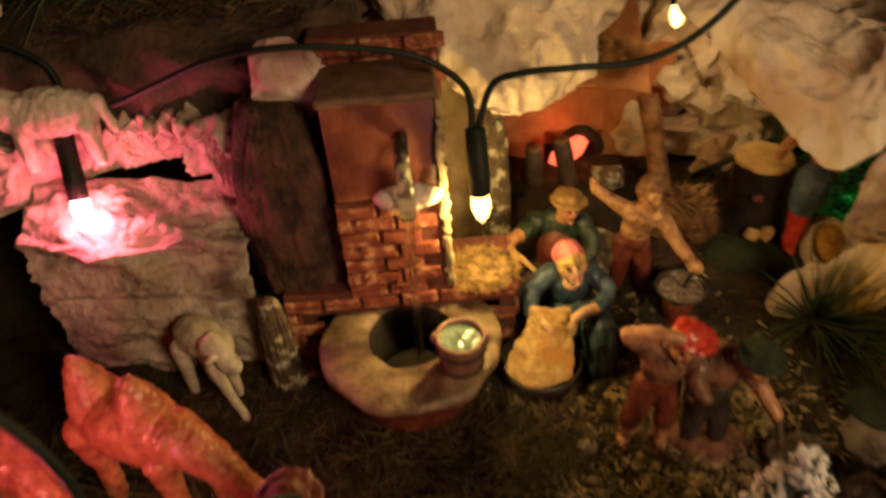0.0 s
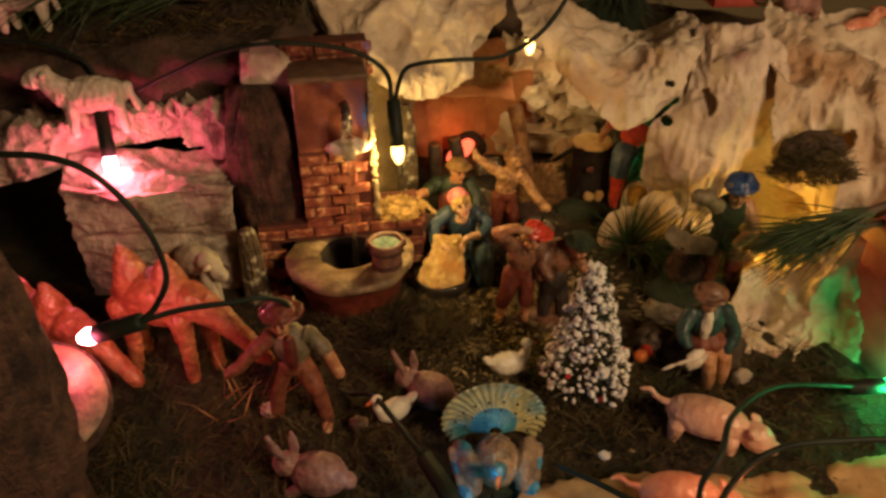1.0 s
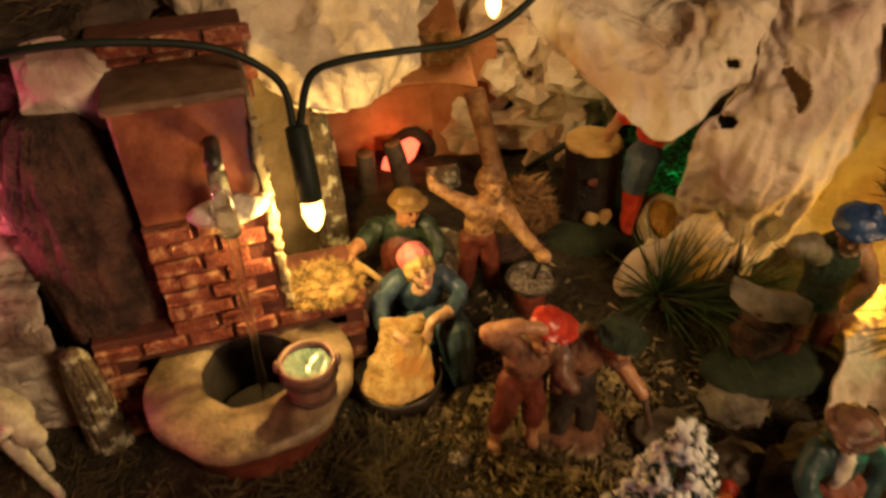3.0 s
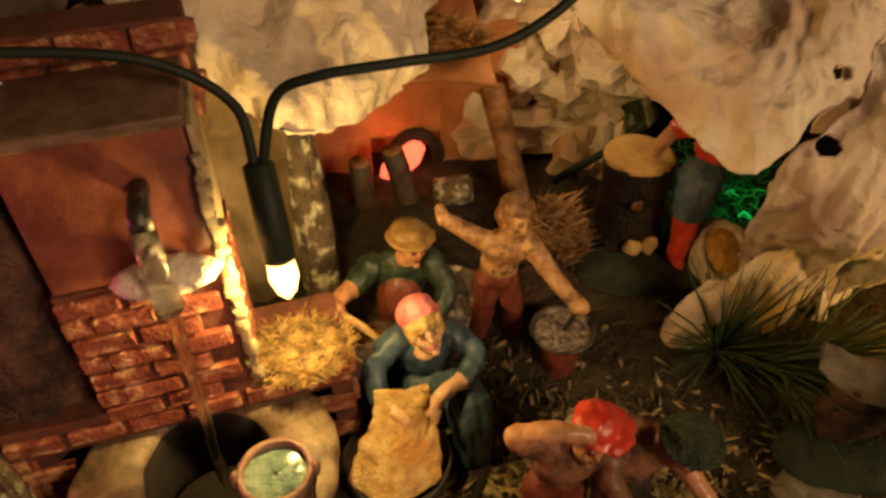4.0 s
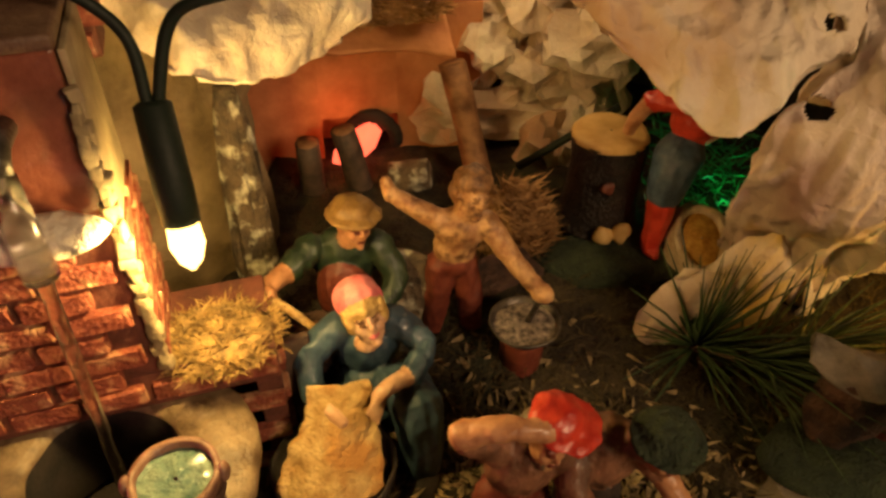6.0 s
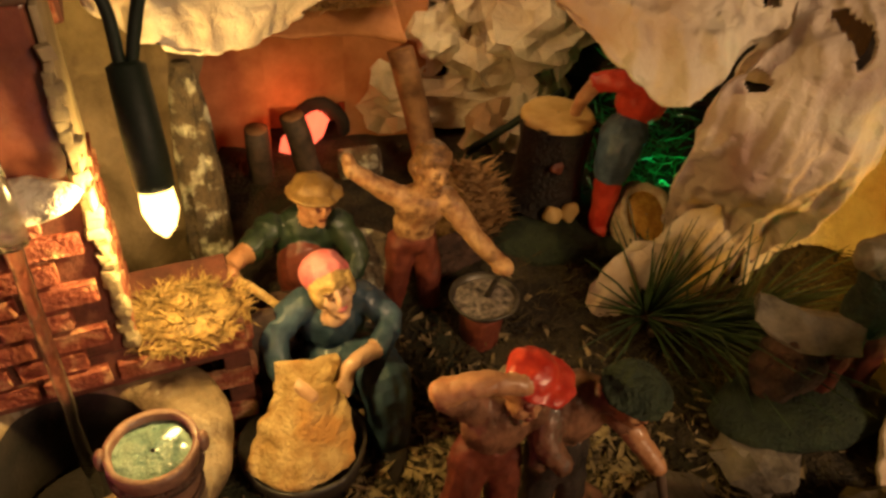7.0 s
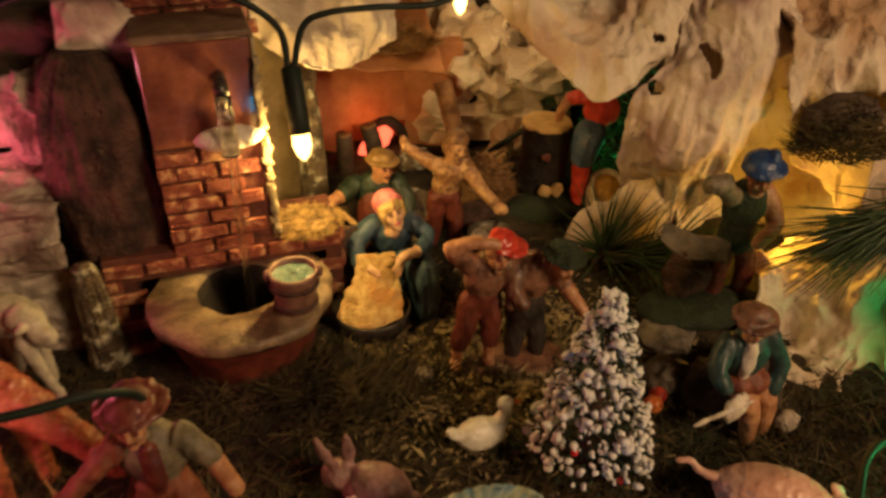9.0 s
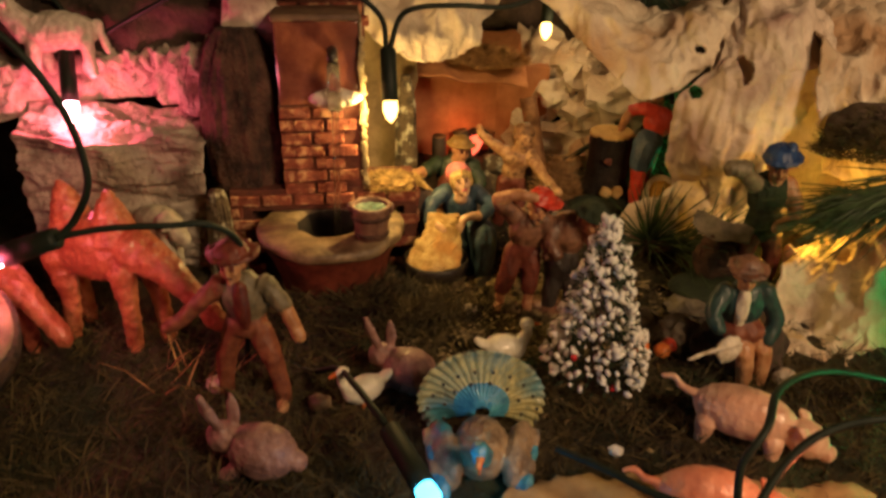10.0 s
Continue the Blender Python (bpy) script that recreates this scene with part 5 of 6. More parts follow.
def turkey():
    bm = bmesh.new()
    n = 26
    c, r = Vector((0.0125, 0.052, 0.0180)), 0.0240
    rings = []
    for j in range(9):
        q = j / 8
        ring = []
        for k in range(n * 4 + 1):
            a = math.radians(-38 + 256 * k / (n * 4))
            lobe = 1 + (0.045 * abs(math.sin(math.pi * k / 4)) if j == 8 else 0)
            bulge = -0.008 * math.sin(q * math.pi * 0.6) - 0.0007 * math.cos(2 * math.pi * k / 4) * q
            ring.append(bm.verts.new(c + Vector((math.cos(a) * r * (0.12 + 0.88 * q) * lobe, -bulge, math.sin(a) * r * (0.12 + 0.88 * q) * lobe * 0.94))))
        rings.append(ring)
    for j, (a, b) in enumerate(zip(rings, rings[1:])):
        for k in range(len(a) - 1):
            bm.faces.new((a[k], a[k + 1], b[k + 1], b[k])).material_index = 1 if j < 3 else 0
    bmesh.ops.solidify(bm, geom=bm.faces[:], thickness=0.002)
    rough_up(bm, 0.0006, 300)
    fan_mesh = bpy.data.meshes.new("fan_shape")
    for q, step in ((0.62, 3), (0.86, 2)):
        for k in range(0, n, step):
            a = math.radians(-30 + 240 * k / n)
            ball(bm, c + Vector((math.cos(a) * r * q, 0.0012 - 0.002 * q, math.sin(a) * r * q * 0.94)), (0.0008, 0.0006, 0.0008), 2, (0, 0, 0), 8, 6)
    bm.to_mesh(fan_mesh)
    bm.free()
    bm = bmesh.new()
    ball(bm, (0.0120, 0.0420, 0.0100), (0.0105, 0.0125, 0.0105), 4, (20, 0, 0), 18, 12)
    ball(bm, (-0.0020, 0.0400, 0.0080), (0.0056, 0.0140, 0.0090), 4, (24, 14, 22), 18, 12)
    ball(bm, (0.0260, 0.0400, 0.0080), (0.0056, 0.0140, 0.0090), 4, (24, -14, -22), 18, 12)
    for a in (-1, 1):
        for k in range(4):
            ball(bm, (0.0120 + a * (0.0150 + 0.0012 * k), 0.0280 + 0.0050 * k, 0.0050 + 0.0022 * k), (0.0030, 0.0060, 0.0022), 4 if k % 2 else 6, (24, 0, -a * 24), 12, 8)
    tube(bm, spline([(0.012, 0.034, 0.014), (0.011, 0.027, 0.019), (0.010, 0.025, 0.0245)], 4), 0.0034, 10, 3)
    ball(bm, (0.0098, 0.0235, 0.0255), (0.0032, 0.0040, 0.0032), 3, (0, 0, 0), 12, 8)
    tube(bm, [(0.0096, 0.0205, 0.0250), (0.0092, 0.0180, 0.0225), (0.0094, 0.0190, 0.0190)], [0.0016, 0.0012, 0.0008], 8, 5)
    for x in (0.006, 0.018):
        tube(bm, [(x, 0.040, 0.010), (x, 0.038, 0.0)], 0.0018, 8, 5)
    ob = sculpted("turkey_figurine", bm, ["fan", "blue_feather", "speck", "blue_feather", "mottled", "beak", "blue_feather"], (), 0.0012, 0.0006, 1)
    bm = bmesh.new()
    bm.from_mesh(ob.data)
    bm.from_mesh(fan_mesh)
    bm.to_mesh(ob.data)
    bm.free()
    bpy.data.meshes.remove(fan_mesh)
    ob.data.polygons.foreach_set("use_smooth", [True] * len(ob.data.polygons))
    tagged(ob, "blue and yellow plaster turkey figurine with a fanned tail", "turkey figurine", "nativity figurines")


turkey()


def snowy_tree():
    t = thing("snowy_tree", "small artificial fir tree thickly dusted with white snow", "christmas tree", (0.0635, 0.093, 0.0))
    bm = bmesh.new()
    tube(bm, [(0, 0, -0.002), (0, 0, 0.02), (0.001, 0, 0.078)], [0.0032, 0.0026, 0.0008], 10)
    part("trunk", bm, M["bark"], t)
    rng = random.Random(11)
    bm = bmesh.new()
    for _ in range(2600):
        h = rng.random() ** 1.35
        z = 0.010 + 0.070 * h
        r = (0.0205 * (1 - h) ** 0.85 + 0.0022) * rng.uniform(0.35, 1.0)
        a = rng.uniform(0, 6.283)
        root = Vector((r * math.cos(a), r * math.sin(a), z))
        d = Vector((math.cos(a) + rng.uniform(-0.5, 0.5), math.sin(a) + rng.uniform(-0.5, 0.5), rng.uniform(-0.5, 0.6))).normalized() * rng.uniform(0.002, 0.0042)
        s = d.cross(Vector((rng.uniform(-1, 1), rng.uniform(-1, 1), rng.uniform(-1, 1)))).normalized() * 0.0005
        a1, b1, c1 = bm.verts.new(root - s), bm.verts.new(root + s), bm.verts.new(root + d)
        bm.faces.new((a1, b1, c1))
    part("crown", bm, M["tree_green"], t, "dark green bristles", False)
    bm = bmesh.new()
    for _ in range(820):
        h = rng.random() ** 1.3
        z = 0.012 + 0.068 * h
        r = (0.0212 * (1 - h) ** 0.85 + 0.0022) * rng.uniform(0.72, 1.05)
        a = rng.uniform(0, 6.283)
        s = 0.0008 + 0.0016 * rng.random() ** 1.6
        if noise.noise((r * math.cos(a) * 160, r * math.sin(a) * 160, z * 160)) < -0.30 + 0.10 * (0.5 - h):
            continue
        m = Matrix.LocRotScale((r * math.cos(a), r * math.sin(a), z), Euler((rng.random() * 6, rng.random() * 6, rng.random() * 6)), (s * rng.uniform(0.8, 1.6), s * rng.uniform(0.5, 1), s * rng.uniform(0.6, 1.2)))
        bmesh.ops.create_icosphere(bm, subdivisions=1, radius=1.0, matrix=m)
    rough_up(bm, 0.0007, 900)
    part("snow_flecks", bm, M["snow"], t, "white foam snow")["kind"] = "stuff"
    for p in ((0.004, -0.019, 0.013), (-0.012, -0.013, 0.024)):
        bm = bmesh.new()
        ball(bm, p, 0.0014)
        part("berry", bm, M["berry"], t, "glossy red berry")


snowy_tree()


# ---- pine sprigs ----
def needles(name, label, root, aim, n, spread, length, material, seed, stem=0.0, width=0.0007):
    s = thing(name, label, "pine sprig", root)
    rng = random.Random(seed)
    aim = Vector(aim).normalized()
    bm = bmesh.new()
    for _ in range(n):
        d = (aim + spread * Vector((rng.gauss(0, 1), rng.gauss(0, 1), rng.gauss(0, 1)))).normalized()
        ln = length * rng.uniform(0.6, 1.1)
        start = aim * stem * rng.random()
        sag = Vector((rng.uniform(-1, 1), rng.uniform(-1, 1), -1)) * ln * 0.10
        tube(bm, [start, start + d * ln * 0.5 + sag * 0.25, start + d * ln + sag], [width * 0.5, width * 0.5, width * 0.15], 4, 0, 1.0, False)
    part("needle_cluster", bm, material, s)["kind"] = "stuff"
    bm = bmesh.new()
    tube(bm, [-aim * 0.012, aim * max(stem, 0.004)], [0.0022, 0.0014], 8)
    part("twig", bm, M["stick"], s, "brown twig")
    return s


needles("pine_sprig", "fan of green pine needles stuck in the moss", (0.119, 0.214, 0.010), (0.28, -0.25, 1.0), 100, 0.66, 0.044, M["needle"], 3, width=0.0009)
needles("pine_sprig", "dark pine sprig lying beside the grinder", (0.128, 0.205, 0.012), (0.9, -0.3, 0.32), 85, 0.40, 0.046, M["needle"], 4, 0.02, 0.0009)
needles("pine_sprig", "dark pine sprig bending over the green base plate", (0.124, 0.206, 0.014), (0.75, -0.80, 0.22), 70, 0.36, 0.050, M["needle"], 14, 0.016, 0.0009)
needles("pine_branch", "long green pine branch hanging into view", (0.2040, 0.1080, 0.0985), (-0.909, 0.156, -0.507), 170, 0.22, 0.044, M["needle"], 5, 0.029, 0.0008)
needles("pine_branch", "long green pine branch hanging into view", (0.2080, 0.1140, 0.0845), (-0.909, 0.156, -0.287), 170, 0.22, 0.044, M["needle"], 6, 0.029, 0.0008)
needles("pine_branch", "dark pine branch behind the paper mountain", (0.128, 0.340, 0.180), (-0.05, -0.15, -1.0), 620, 0.55, 0.050, M["tree_green"], 7, 0.045, 0.0010)
needles("pine_branch", "dark pine branch over the rear shelf", (-0.150, 0.27, 0.165), (-1.0, 0.0, 0.1), 300, 0.5, 0.05, M["needle"], 8, 0.12, 0.0009)
needles("pine_branch", "thin pine needles hanging over the paper mountain", (-0.085, 0.262, 0.20), (0.1, -0.1, -1.0), 22, 0.18, 0.05, M["needle_dry"], 9, 0.0)
lump("dark_bush", (0.207, 0.182, 0.092), (0.017, 0.008, 0.010), "dark dry bush on the paper mountain", M["paper_dark"], 31, smooth=True, category="bush")
wisps("bush_twigs", 2600, tuft_spot((0.206, 0.176, 0.080), (0.024, 0.014, 0.024)), 0.008, 0.0006, M["moss_blade"], "dry dark twigs of the bush", None, 15, 0.3, "stuff", "bush")

# ---- paper mountains ----
crumpled("paper_canopy", [[(-0.075, 0.262, 0.150), (-0.050, 0.244, 0.128), (-0.028, 0.232, 0.114), (-0.004, 0.240, 0.108), (0.012, 0.256, 0.112), (0.034, 0.272, 0.132)],
                          [(-0.080, 0.270, 0.165), (-0.052, 0.250, 0.148), (-0.026, 0.242, 0.134), (-0.002, 0.250, 0.128), (0.018, 0.262, 0.138), (0.040, 0.276, 0.150)],
                          [(-0.085, 0.300, 0.195), (-0.055, 0.290, 0.185), (-0.025, 0.284, 0.178), (0.0, 0.286, 0.176), (0.026, 0.292, 0.176), (0.050, 0.300, 0.175)],
                          [(-0.09, 0.36, 0.24), (-0.055, 0.36, 0.235), (-0.025, 0.36, 0.23), (0.0, 0.36, 0.23), (0.026, 0.36, 0.23), (0.052, 0.36, 0.225)]],
         "cream crumpled paper cave roof lit by a yellow bulb", M["paper"], 0.0056, 110, 80, 1.0, ragged=0.0014)
crumpled("paper_mountain", [[(0.050, 0.262, 0.142), (0.078, 0.232, 0.116), (0.101, 0.208, 0.098), (0.116, 0.214, 0.100), (0.130, 0.222, 0.100)],
                            [(0.046, 0.272, 0.156), (0.080, 0.240, 0.132), (0.106, 0.218, 0.114), (0.124, 0.216, 0.116), (0.140, 0.220, 0.118)],
                            [(0.046, 0.30, 0.178), (0.082, 0.262, 0.146), (0.112, 0.244, 0.132), (0.134, 0.240, 0.136), (0.156, 0.240, 0.142)],
                            [(0.05, 0.36, 0.20), (0.085, 0.33, 0.15), (0.115, 0.31, 0.13), (0.140, 0.30, 0.13), (0.165, 0.30, 0.14)]],
         "cream crumpled paper mountain overhang", M["paper"], 0.0050, 100, 80, 2.0, ragged=0.0012, tears=(((0.132, 0.217, 0.121), (0.0035, 0.02, 0.0022)),))
crumpled("paper_mountain", [[(0.141, 0.246, 0.004), (0.148, 0.230, 0.004), (0.160, 0.220, 0.004)],
                            [(0.134, 0.240, 0.036), (0.150, 0.222, 0.036), (0.171, 0.212, 0.038)],
                            [(0.128, 0.228, 0.066), (0.146, 0.208, 0.068), (0.178, 0.203, 0.072)],
                            [(0.125, 0.220, 0.094), (0.154, 0.199, 0.100), (0.194, 0.194, 0.096)],
                            [(0.138, 0.214, 0.116), (0.162, 0.198, 0.122), (0.200, 0.194, 0.122)],
                            [(0.152, 0.246, 0.146), (0.176, 0.236, 0.148), (0.205, 0.236, 0.140)]],
         "cream and mauve crumpled paper cliff with torn holes", M["paper_mauve"], 0.0078, 90, 120, 3.0, scale=15, stretch=(1.9, 1.2, 0.5), ragged=0.001, tears=(((0.151, 0.198, 0.115), (0.0030, 0.02, 0.0075)), ((0.130, 0.204, 0.100), (0.0036, 0.02, 0.0036))))
crumpled("paper_mountain", [[(0.196, 0.192, 0.062), (0.210, 0.180, 0.052), (0.224, 0.168, 0.040), (0.27, 0.16, 0.03)],
                            [(0.188, 0.190, 0.090), (0.208, 0.182, 0.082), (0.232, 0.172, 0.080), (0.28, 0.16, 0.085)],
                            [(0.184, 0.196, 0.116), (0.212, 0.196, 0.112), (0.248, 0.186, 0.114), (0.30, 0.18, 0.115)],
                            [(0.195, 0.236, 0.146), (0.222, 0.236, 0.138), (0.262, 0.236, 0.132), (0.32, 0.23, 0.13)],
                            [(0.205, 0.29, 0.15), (0.24, 0.29, 0.142), (0.28, 0.29, 0.14), (0.34, 0.29, 0.13)]],
         "cream crumpled paper mountain above the yellow cave", M["paper"], 0.0078, 110, 100, 4.0, scale=18, stretch=(1.7, 1.2, 0.6), ragged=0.0015, tears=(((0.222, 0.190, 0.098), (0.008, 0.03, 0.006)),))
crumpled("yellow_cave", [[(0.165, 0.222, -0.002), (0.190, 0.226, -0.002), (0.215, 0.222, -0.002), (0.235, 0.185, -0.002)],
                         [(0.165, 0.226, 0.03), (0.190, 0.238, 0.03), (0.222, 0.234, 0.03), (0.240, 0.190, 0.03)],
                         [(0.168, 0.222, 0.06), (0.192, 0.238, 0.06), (0.224, 0.234, 0.06), (0.245, 0.190, 0.06)],
                         [(0.172, 0.206, 0.10), (0.194, 0.22, 0.10), (0.224, 0.215, 0.10), (0.245, 0.180, 0.10)]],
         "yellow lit inner wall of the paper cave", M["paper_white"], 0.0035, 48, 40, 5.0)
crumpled("paper_slope", [[(0.150, 0.118, -0.002), (0.180, 0.112, -0.002), (0.205, 0.104, -0.002), (0.225, 0.095, -0.002)],
                         [(0.156, 0.134, 0.010), (0.186, 0.136, 0.012), (0.206, 0.124, 0.022), (0.224, 0.112, 0.030)],
                         [(0.168, 0.152, 0.022), (0.195, 0.154, 0.026), (0.210, 0.136, 0.044), (0.225, 0.122, 0.060)],
                         [(0.178, 0.176, 0.026), (0.205, 0.178, 0.034), (0.220, 0.158, 0.060), (0.235, 0.14, 0.085)]],
         "crumpled cream paper slope running down to the moss", M["paper"], 0.0056, 80, 80, 6.0, scale=34)
for i, (p, s, t) in enumerate([((0.119, 0.226, 0.014), (0.014, 0.006, 0.018), (0, 0, 0)), ((0.140, 0.228, 0.016), (0.018, 0.006, 0.026), (0, 25, 10)), ((0.098, 0.146, 0.000), (0.014, 0.012, 0.004), (0, 10, 10)), ((0.130, 0.160, 0.000), (0.016, 0.012, 0.006), (0, 10, 60)), ((0.146, 0.126, 0.004), (0.012, 0.010, 0.010), (0, 0, 20)), ((0.112, 0.128, 0.004), (0.010, 0.008, 0.010), (20, 0, 0))]):
    lump("crumpled_paper", p, s, "crumpled cream paper stone behind the pine sprig" if i < 2 else "crumpled grey paper stone on the moss", M["paper" if i < 2 else "grey_cloth"], i * 2.3 + 40, t, "paper rock", "crumpled paper stones", 3, 0.5)
crumpled("paper_ledge", [[(-0.222, 0.196, -0.002), (-0.190, 0.192, -0.002), (-0.155, 0.196, -0.002), (-0.128, 0.200, -0.002)],
                         [(-0.222, 0.192, 0.035), (-0.190, 0.190, 0.036), (-0.155, 0.194, 0.036), (-0.128, 0.198, 0.034)],
                         [(-0.222, 0.194, 0.064), (-0.190, 0.188, 0.066), (-0.155, 0.192, 0.066), (-0.128, 0.196, 0.062)],
                         [(-0.224, 0.200, 0.080), (-0.190, 0.195, 0.080), (-0.155, 0.198, 0.079), (-0.126, 0.200, 0.074)],
                         [(-0.226, 0.234, 0.086), (-0.190, 0.232, 0.085), (-0.155, 0.232, 0.085), (-0.124, 0.232, 0.082)]],
         "grey white crumpled paper ledge of the rear cave", M["paper_grey"], 0.0042, 90, 110, 7.0, scale=40, stretch=(0.5, 1.0, 1.9))
crumpled("paper_cave", [[(-0.290, 0.200, 0.070), (-0.240, 0.214, 0.078), (-0.205, 0.236, 0.084), (-0.165, 0.240, 0.084), (-0.124, 0.214, 0.080)],
                        [(-0.290, 0.206, 0.090), (-0.240, 0.220, 0.096), (-0.205, 0.240, 0.098), (-0.165, 0.240, 0.102), (-0.124, 0.212, 0.104)],
                        [(-0.290, 0.214, 0.102), (-0.240, 0.222, 0.106), (-0.205, 0.232, 0.106), (-0.165, 0.234, 0.110), (-0.122, 0.214, 0.118)],
                        [(-0.290, 0.26, 0.110), (-0.240, 0.26, 0.112), (-0.205, 0.262, 0.108), (-0.165, 0.262, 0.112), (-0.118, 0.25, 0.122)]],
         "grey white crumpled paper cave lit pink by a bulb", M["paper_grey"], 0.0062, 130, 80, 8.0, scale=44, stretch=(1.4, 1.0, 0.8))
crumpled("inner_paper", [[(0.144, 0.236, 0.086), (0.160, 0.230, 0.086), (0.180, 0.226, 0.086)],
                         [(0.144, 0.232, 0.104), (0.160, 0.226, 0.104), (0.180, 0.224, 0.104)],
                         [(0.146, 0.236, 0.126), (0.160, 0.234, 0.128), (0.180, 0.234, 0.130)]],
         "mauve brown crumpled paper seen through the torn holes", M["paper_mauve"], 0.003, 40, 32, 23.0, scale=30)
crumpled("cave_wall", [[(-0.100, 0.262, 0.000), (-0.070, 0.276, 0.000), (-0.040, 0.286, 0.000), (-0.018, 0.300, 0.000)],
                       [(-0.100, 0.260, 0.050), (-0.070, 0.272, 0.050), (-0.040, 0.282, 0.050), (-0.018, 0.298, 0.050)],
                       [(-0.100, 0.262, 0.130), (-0.070, 0.272, 0.140), (-0.040, 0.276, 0.140), (-0.018, 0.292, 0.130)]],
         "brown crumpled paper wall behind the brick fountain", M["cave_brown"], 0.0035, 48, 48, 21.0, scale=34)
crumpled("dark_shelf", [[(-0.32, 0.246, 0.098), (-0.24, 0.246, 0.104), (-0.17, 0.242, 0.106), (-0.10, 0.236, 0.116), (-0.085, 0.25, 0.12)],
                        [(-0.32, 0.248, 0.130), (-0.24, 0.248, 0.136), (-0.17, 0.242, 0.140), (-0.10, 0.238, 0.148), (-0.080, 0.255, 0.14)],
                        [(-0.32, 0.29, 0.15), (-0.24, 0.29, 0.152), (-0.17, 0.285, 0.157), (-0.10, 0.28, 0.157), (-0.070, 0.28, 0.15)],
                        [(-0.32, 0.40, 0.16), (-0.24, 0.40, 0.16), (-0.17, 0.40, 0.165), (-0.10, 0.40, 0.165), (-0.060, 0.40, 0.16)]],
         "dark brown bark and moss shelf over the cave", M["paper_dark"], 0.0045, 80, 40, 9.0, category="shelf", scale=30, stretch=(0.7, 1.0, 1.3))
crumpled("rear_mountain", [[(-0.16, 0.36, 0.155), (-0.12, 0.34, 0.16), (-0.08, 0.325, 0.155), (-0.05, 0.33, 0.15)],
                           [(-0.16, 0.37, 0.21), (-0.12, 0.36, 0.22), (-0.08, 0.35, 0.21), (-0.05, 0.36, 0.21)],
                           [(-0.17, 0.40, 0.26), (-0.12, 0.40, 0.27), (-0.08, 0.40, 0.27), (-0.05, 0.40, 0.26)]],
         "pale crumpled paper mountain behind the shelf", M["paper_mauve"], 0.006, 40, 40, 10.0)
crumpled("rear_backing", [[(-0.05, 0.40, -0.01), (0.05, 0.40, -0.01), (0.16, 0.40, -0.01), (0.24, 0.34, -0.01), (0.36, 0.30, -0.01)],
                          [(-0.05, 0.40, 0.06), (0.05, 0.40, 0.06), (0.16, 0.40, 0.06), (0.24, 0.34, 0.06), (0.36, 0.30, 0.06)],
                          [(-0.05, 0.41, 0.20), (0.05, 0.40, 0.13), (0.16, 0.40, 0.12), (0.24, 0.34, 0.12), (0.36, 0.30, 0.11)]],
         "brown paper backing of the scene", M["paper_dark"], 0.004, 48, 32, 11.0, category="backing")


# ---- toy houses ----
def toy_house(place, turn, size, label):
    h = thing("toy_house", label, "toy house", place, turn)
    bm = bmesh.new()
    box(bm, (0, 0, 0.5 * 0.07 * size), (0.06 * size, 0.05 * size, 0.07 * size), 0.001)
    part("house_wall", bm, M["red_wall"], h)
    bm = bmesh.new()
    z = 0.07 * size
    a = [bm.verts.new((sx * 0.036 * size, sy * 0.032 * size, z)) for sx, sy in ((-1, -1), (1, -1), (1, 1), (-1, 1))]
    b = [bm.verts.new((sx * 0.036 * size, 0, z + 0.03 * size)) for sx in (-1, 1)]
    for fc in ((a[0], a[1], b[1], b[0]), (a[2], a[3], b[0], b[1]), (a[1], a[2], b[1]), (a[3], a[0], b[0]), (a[3], a[2], a[1], a[0])):
        bm.faces.new(fc)
    part("roof", bm, M["red_wall"], h)
    return h


lit_house = toy_house((0.209, 0.335, 0.135), 0, 0.55, "small red toy house with lit windows on the mountain")
for x in (-0.008, 0.008):
    bm = bmesh.new()
    box(bm, (x, -0.0142, 0.026), (0.006, 0.002, 0.008), 0.0006)
    part("window", bm, LIT["red"], lit_house, "glowing pink window")
green_house = toy_house((0.250, 0.104, -0.002), 8, 1.05, "red toy house with a dark green frame")
bm = bmesh.new()
for c, s in (((-0.022, -0.028, 0.028), (0.008, 0.008, 0.056)), ((0.004, -0.028, 0.028), (0.008, 0.008, 0.056)), ((-0.009, -0.028, 0.052), (0.034, 0.009, 0.010)), ((-0.009, -0.028, 0.020), (0.034, 0.009, 0.010))):
    box(bm, c, s, 0.001)
part("door_frame", bm, M["green_wood"], green_house, "dark green frame")


# ---- left foreground trunk ----
log_half("tree_trunk", "thick dark brown bark trunk with rough ridges", (-0.200, 0.020, -0.002), 0.165, 0.034, M["bark"], 9.0, lean=(0.10, 0.0))


def wood_slice():
    s = thing("wood_slice", "round wood slice with pale face leaning by the trunk", "wood slice", (-0.182, 0.048, 0.054), 0)
    bm = bmesh.new()
    rings = lathe(bm, [(0.001, 0.0), (0.027, 0.0), (0.028, -0.004), (0.027, -0.014), (0.001, -0.014)], 40, 0, 0.05)
    bm.transform(pose(0, 0, 0, 28, 20, 0))
    part("slice_body", bm, M["bark"], s)
    bm = bmesh.new()
    lathe(bm, [(0.0258, 0.0004), (0.0250, 0.0012), (0.014, 0.0014), (0.0004, 0.0013)], 40, 0, 0.05)
    bm.transform(pose(0, 0, 0, 28, 20, 0))
    part("slice_face", bm, M["ring_wood"], s, "pale cut face")


wood_slice()

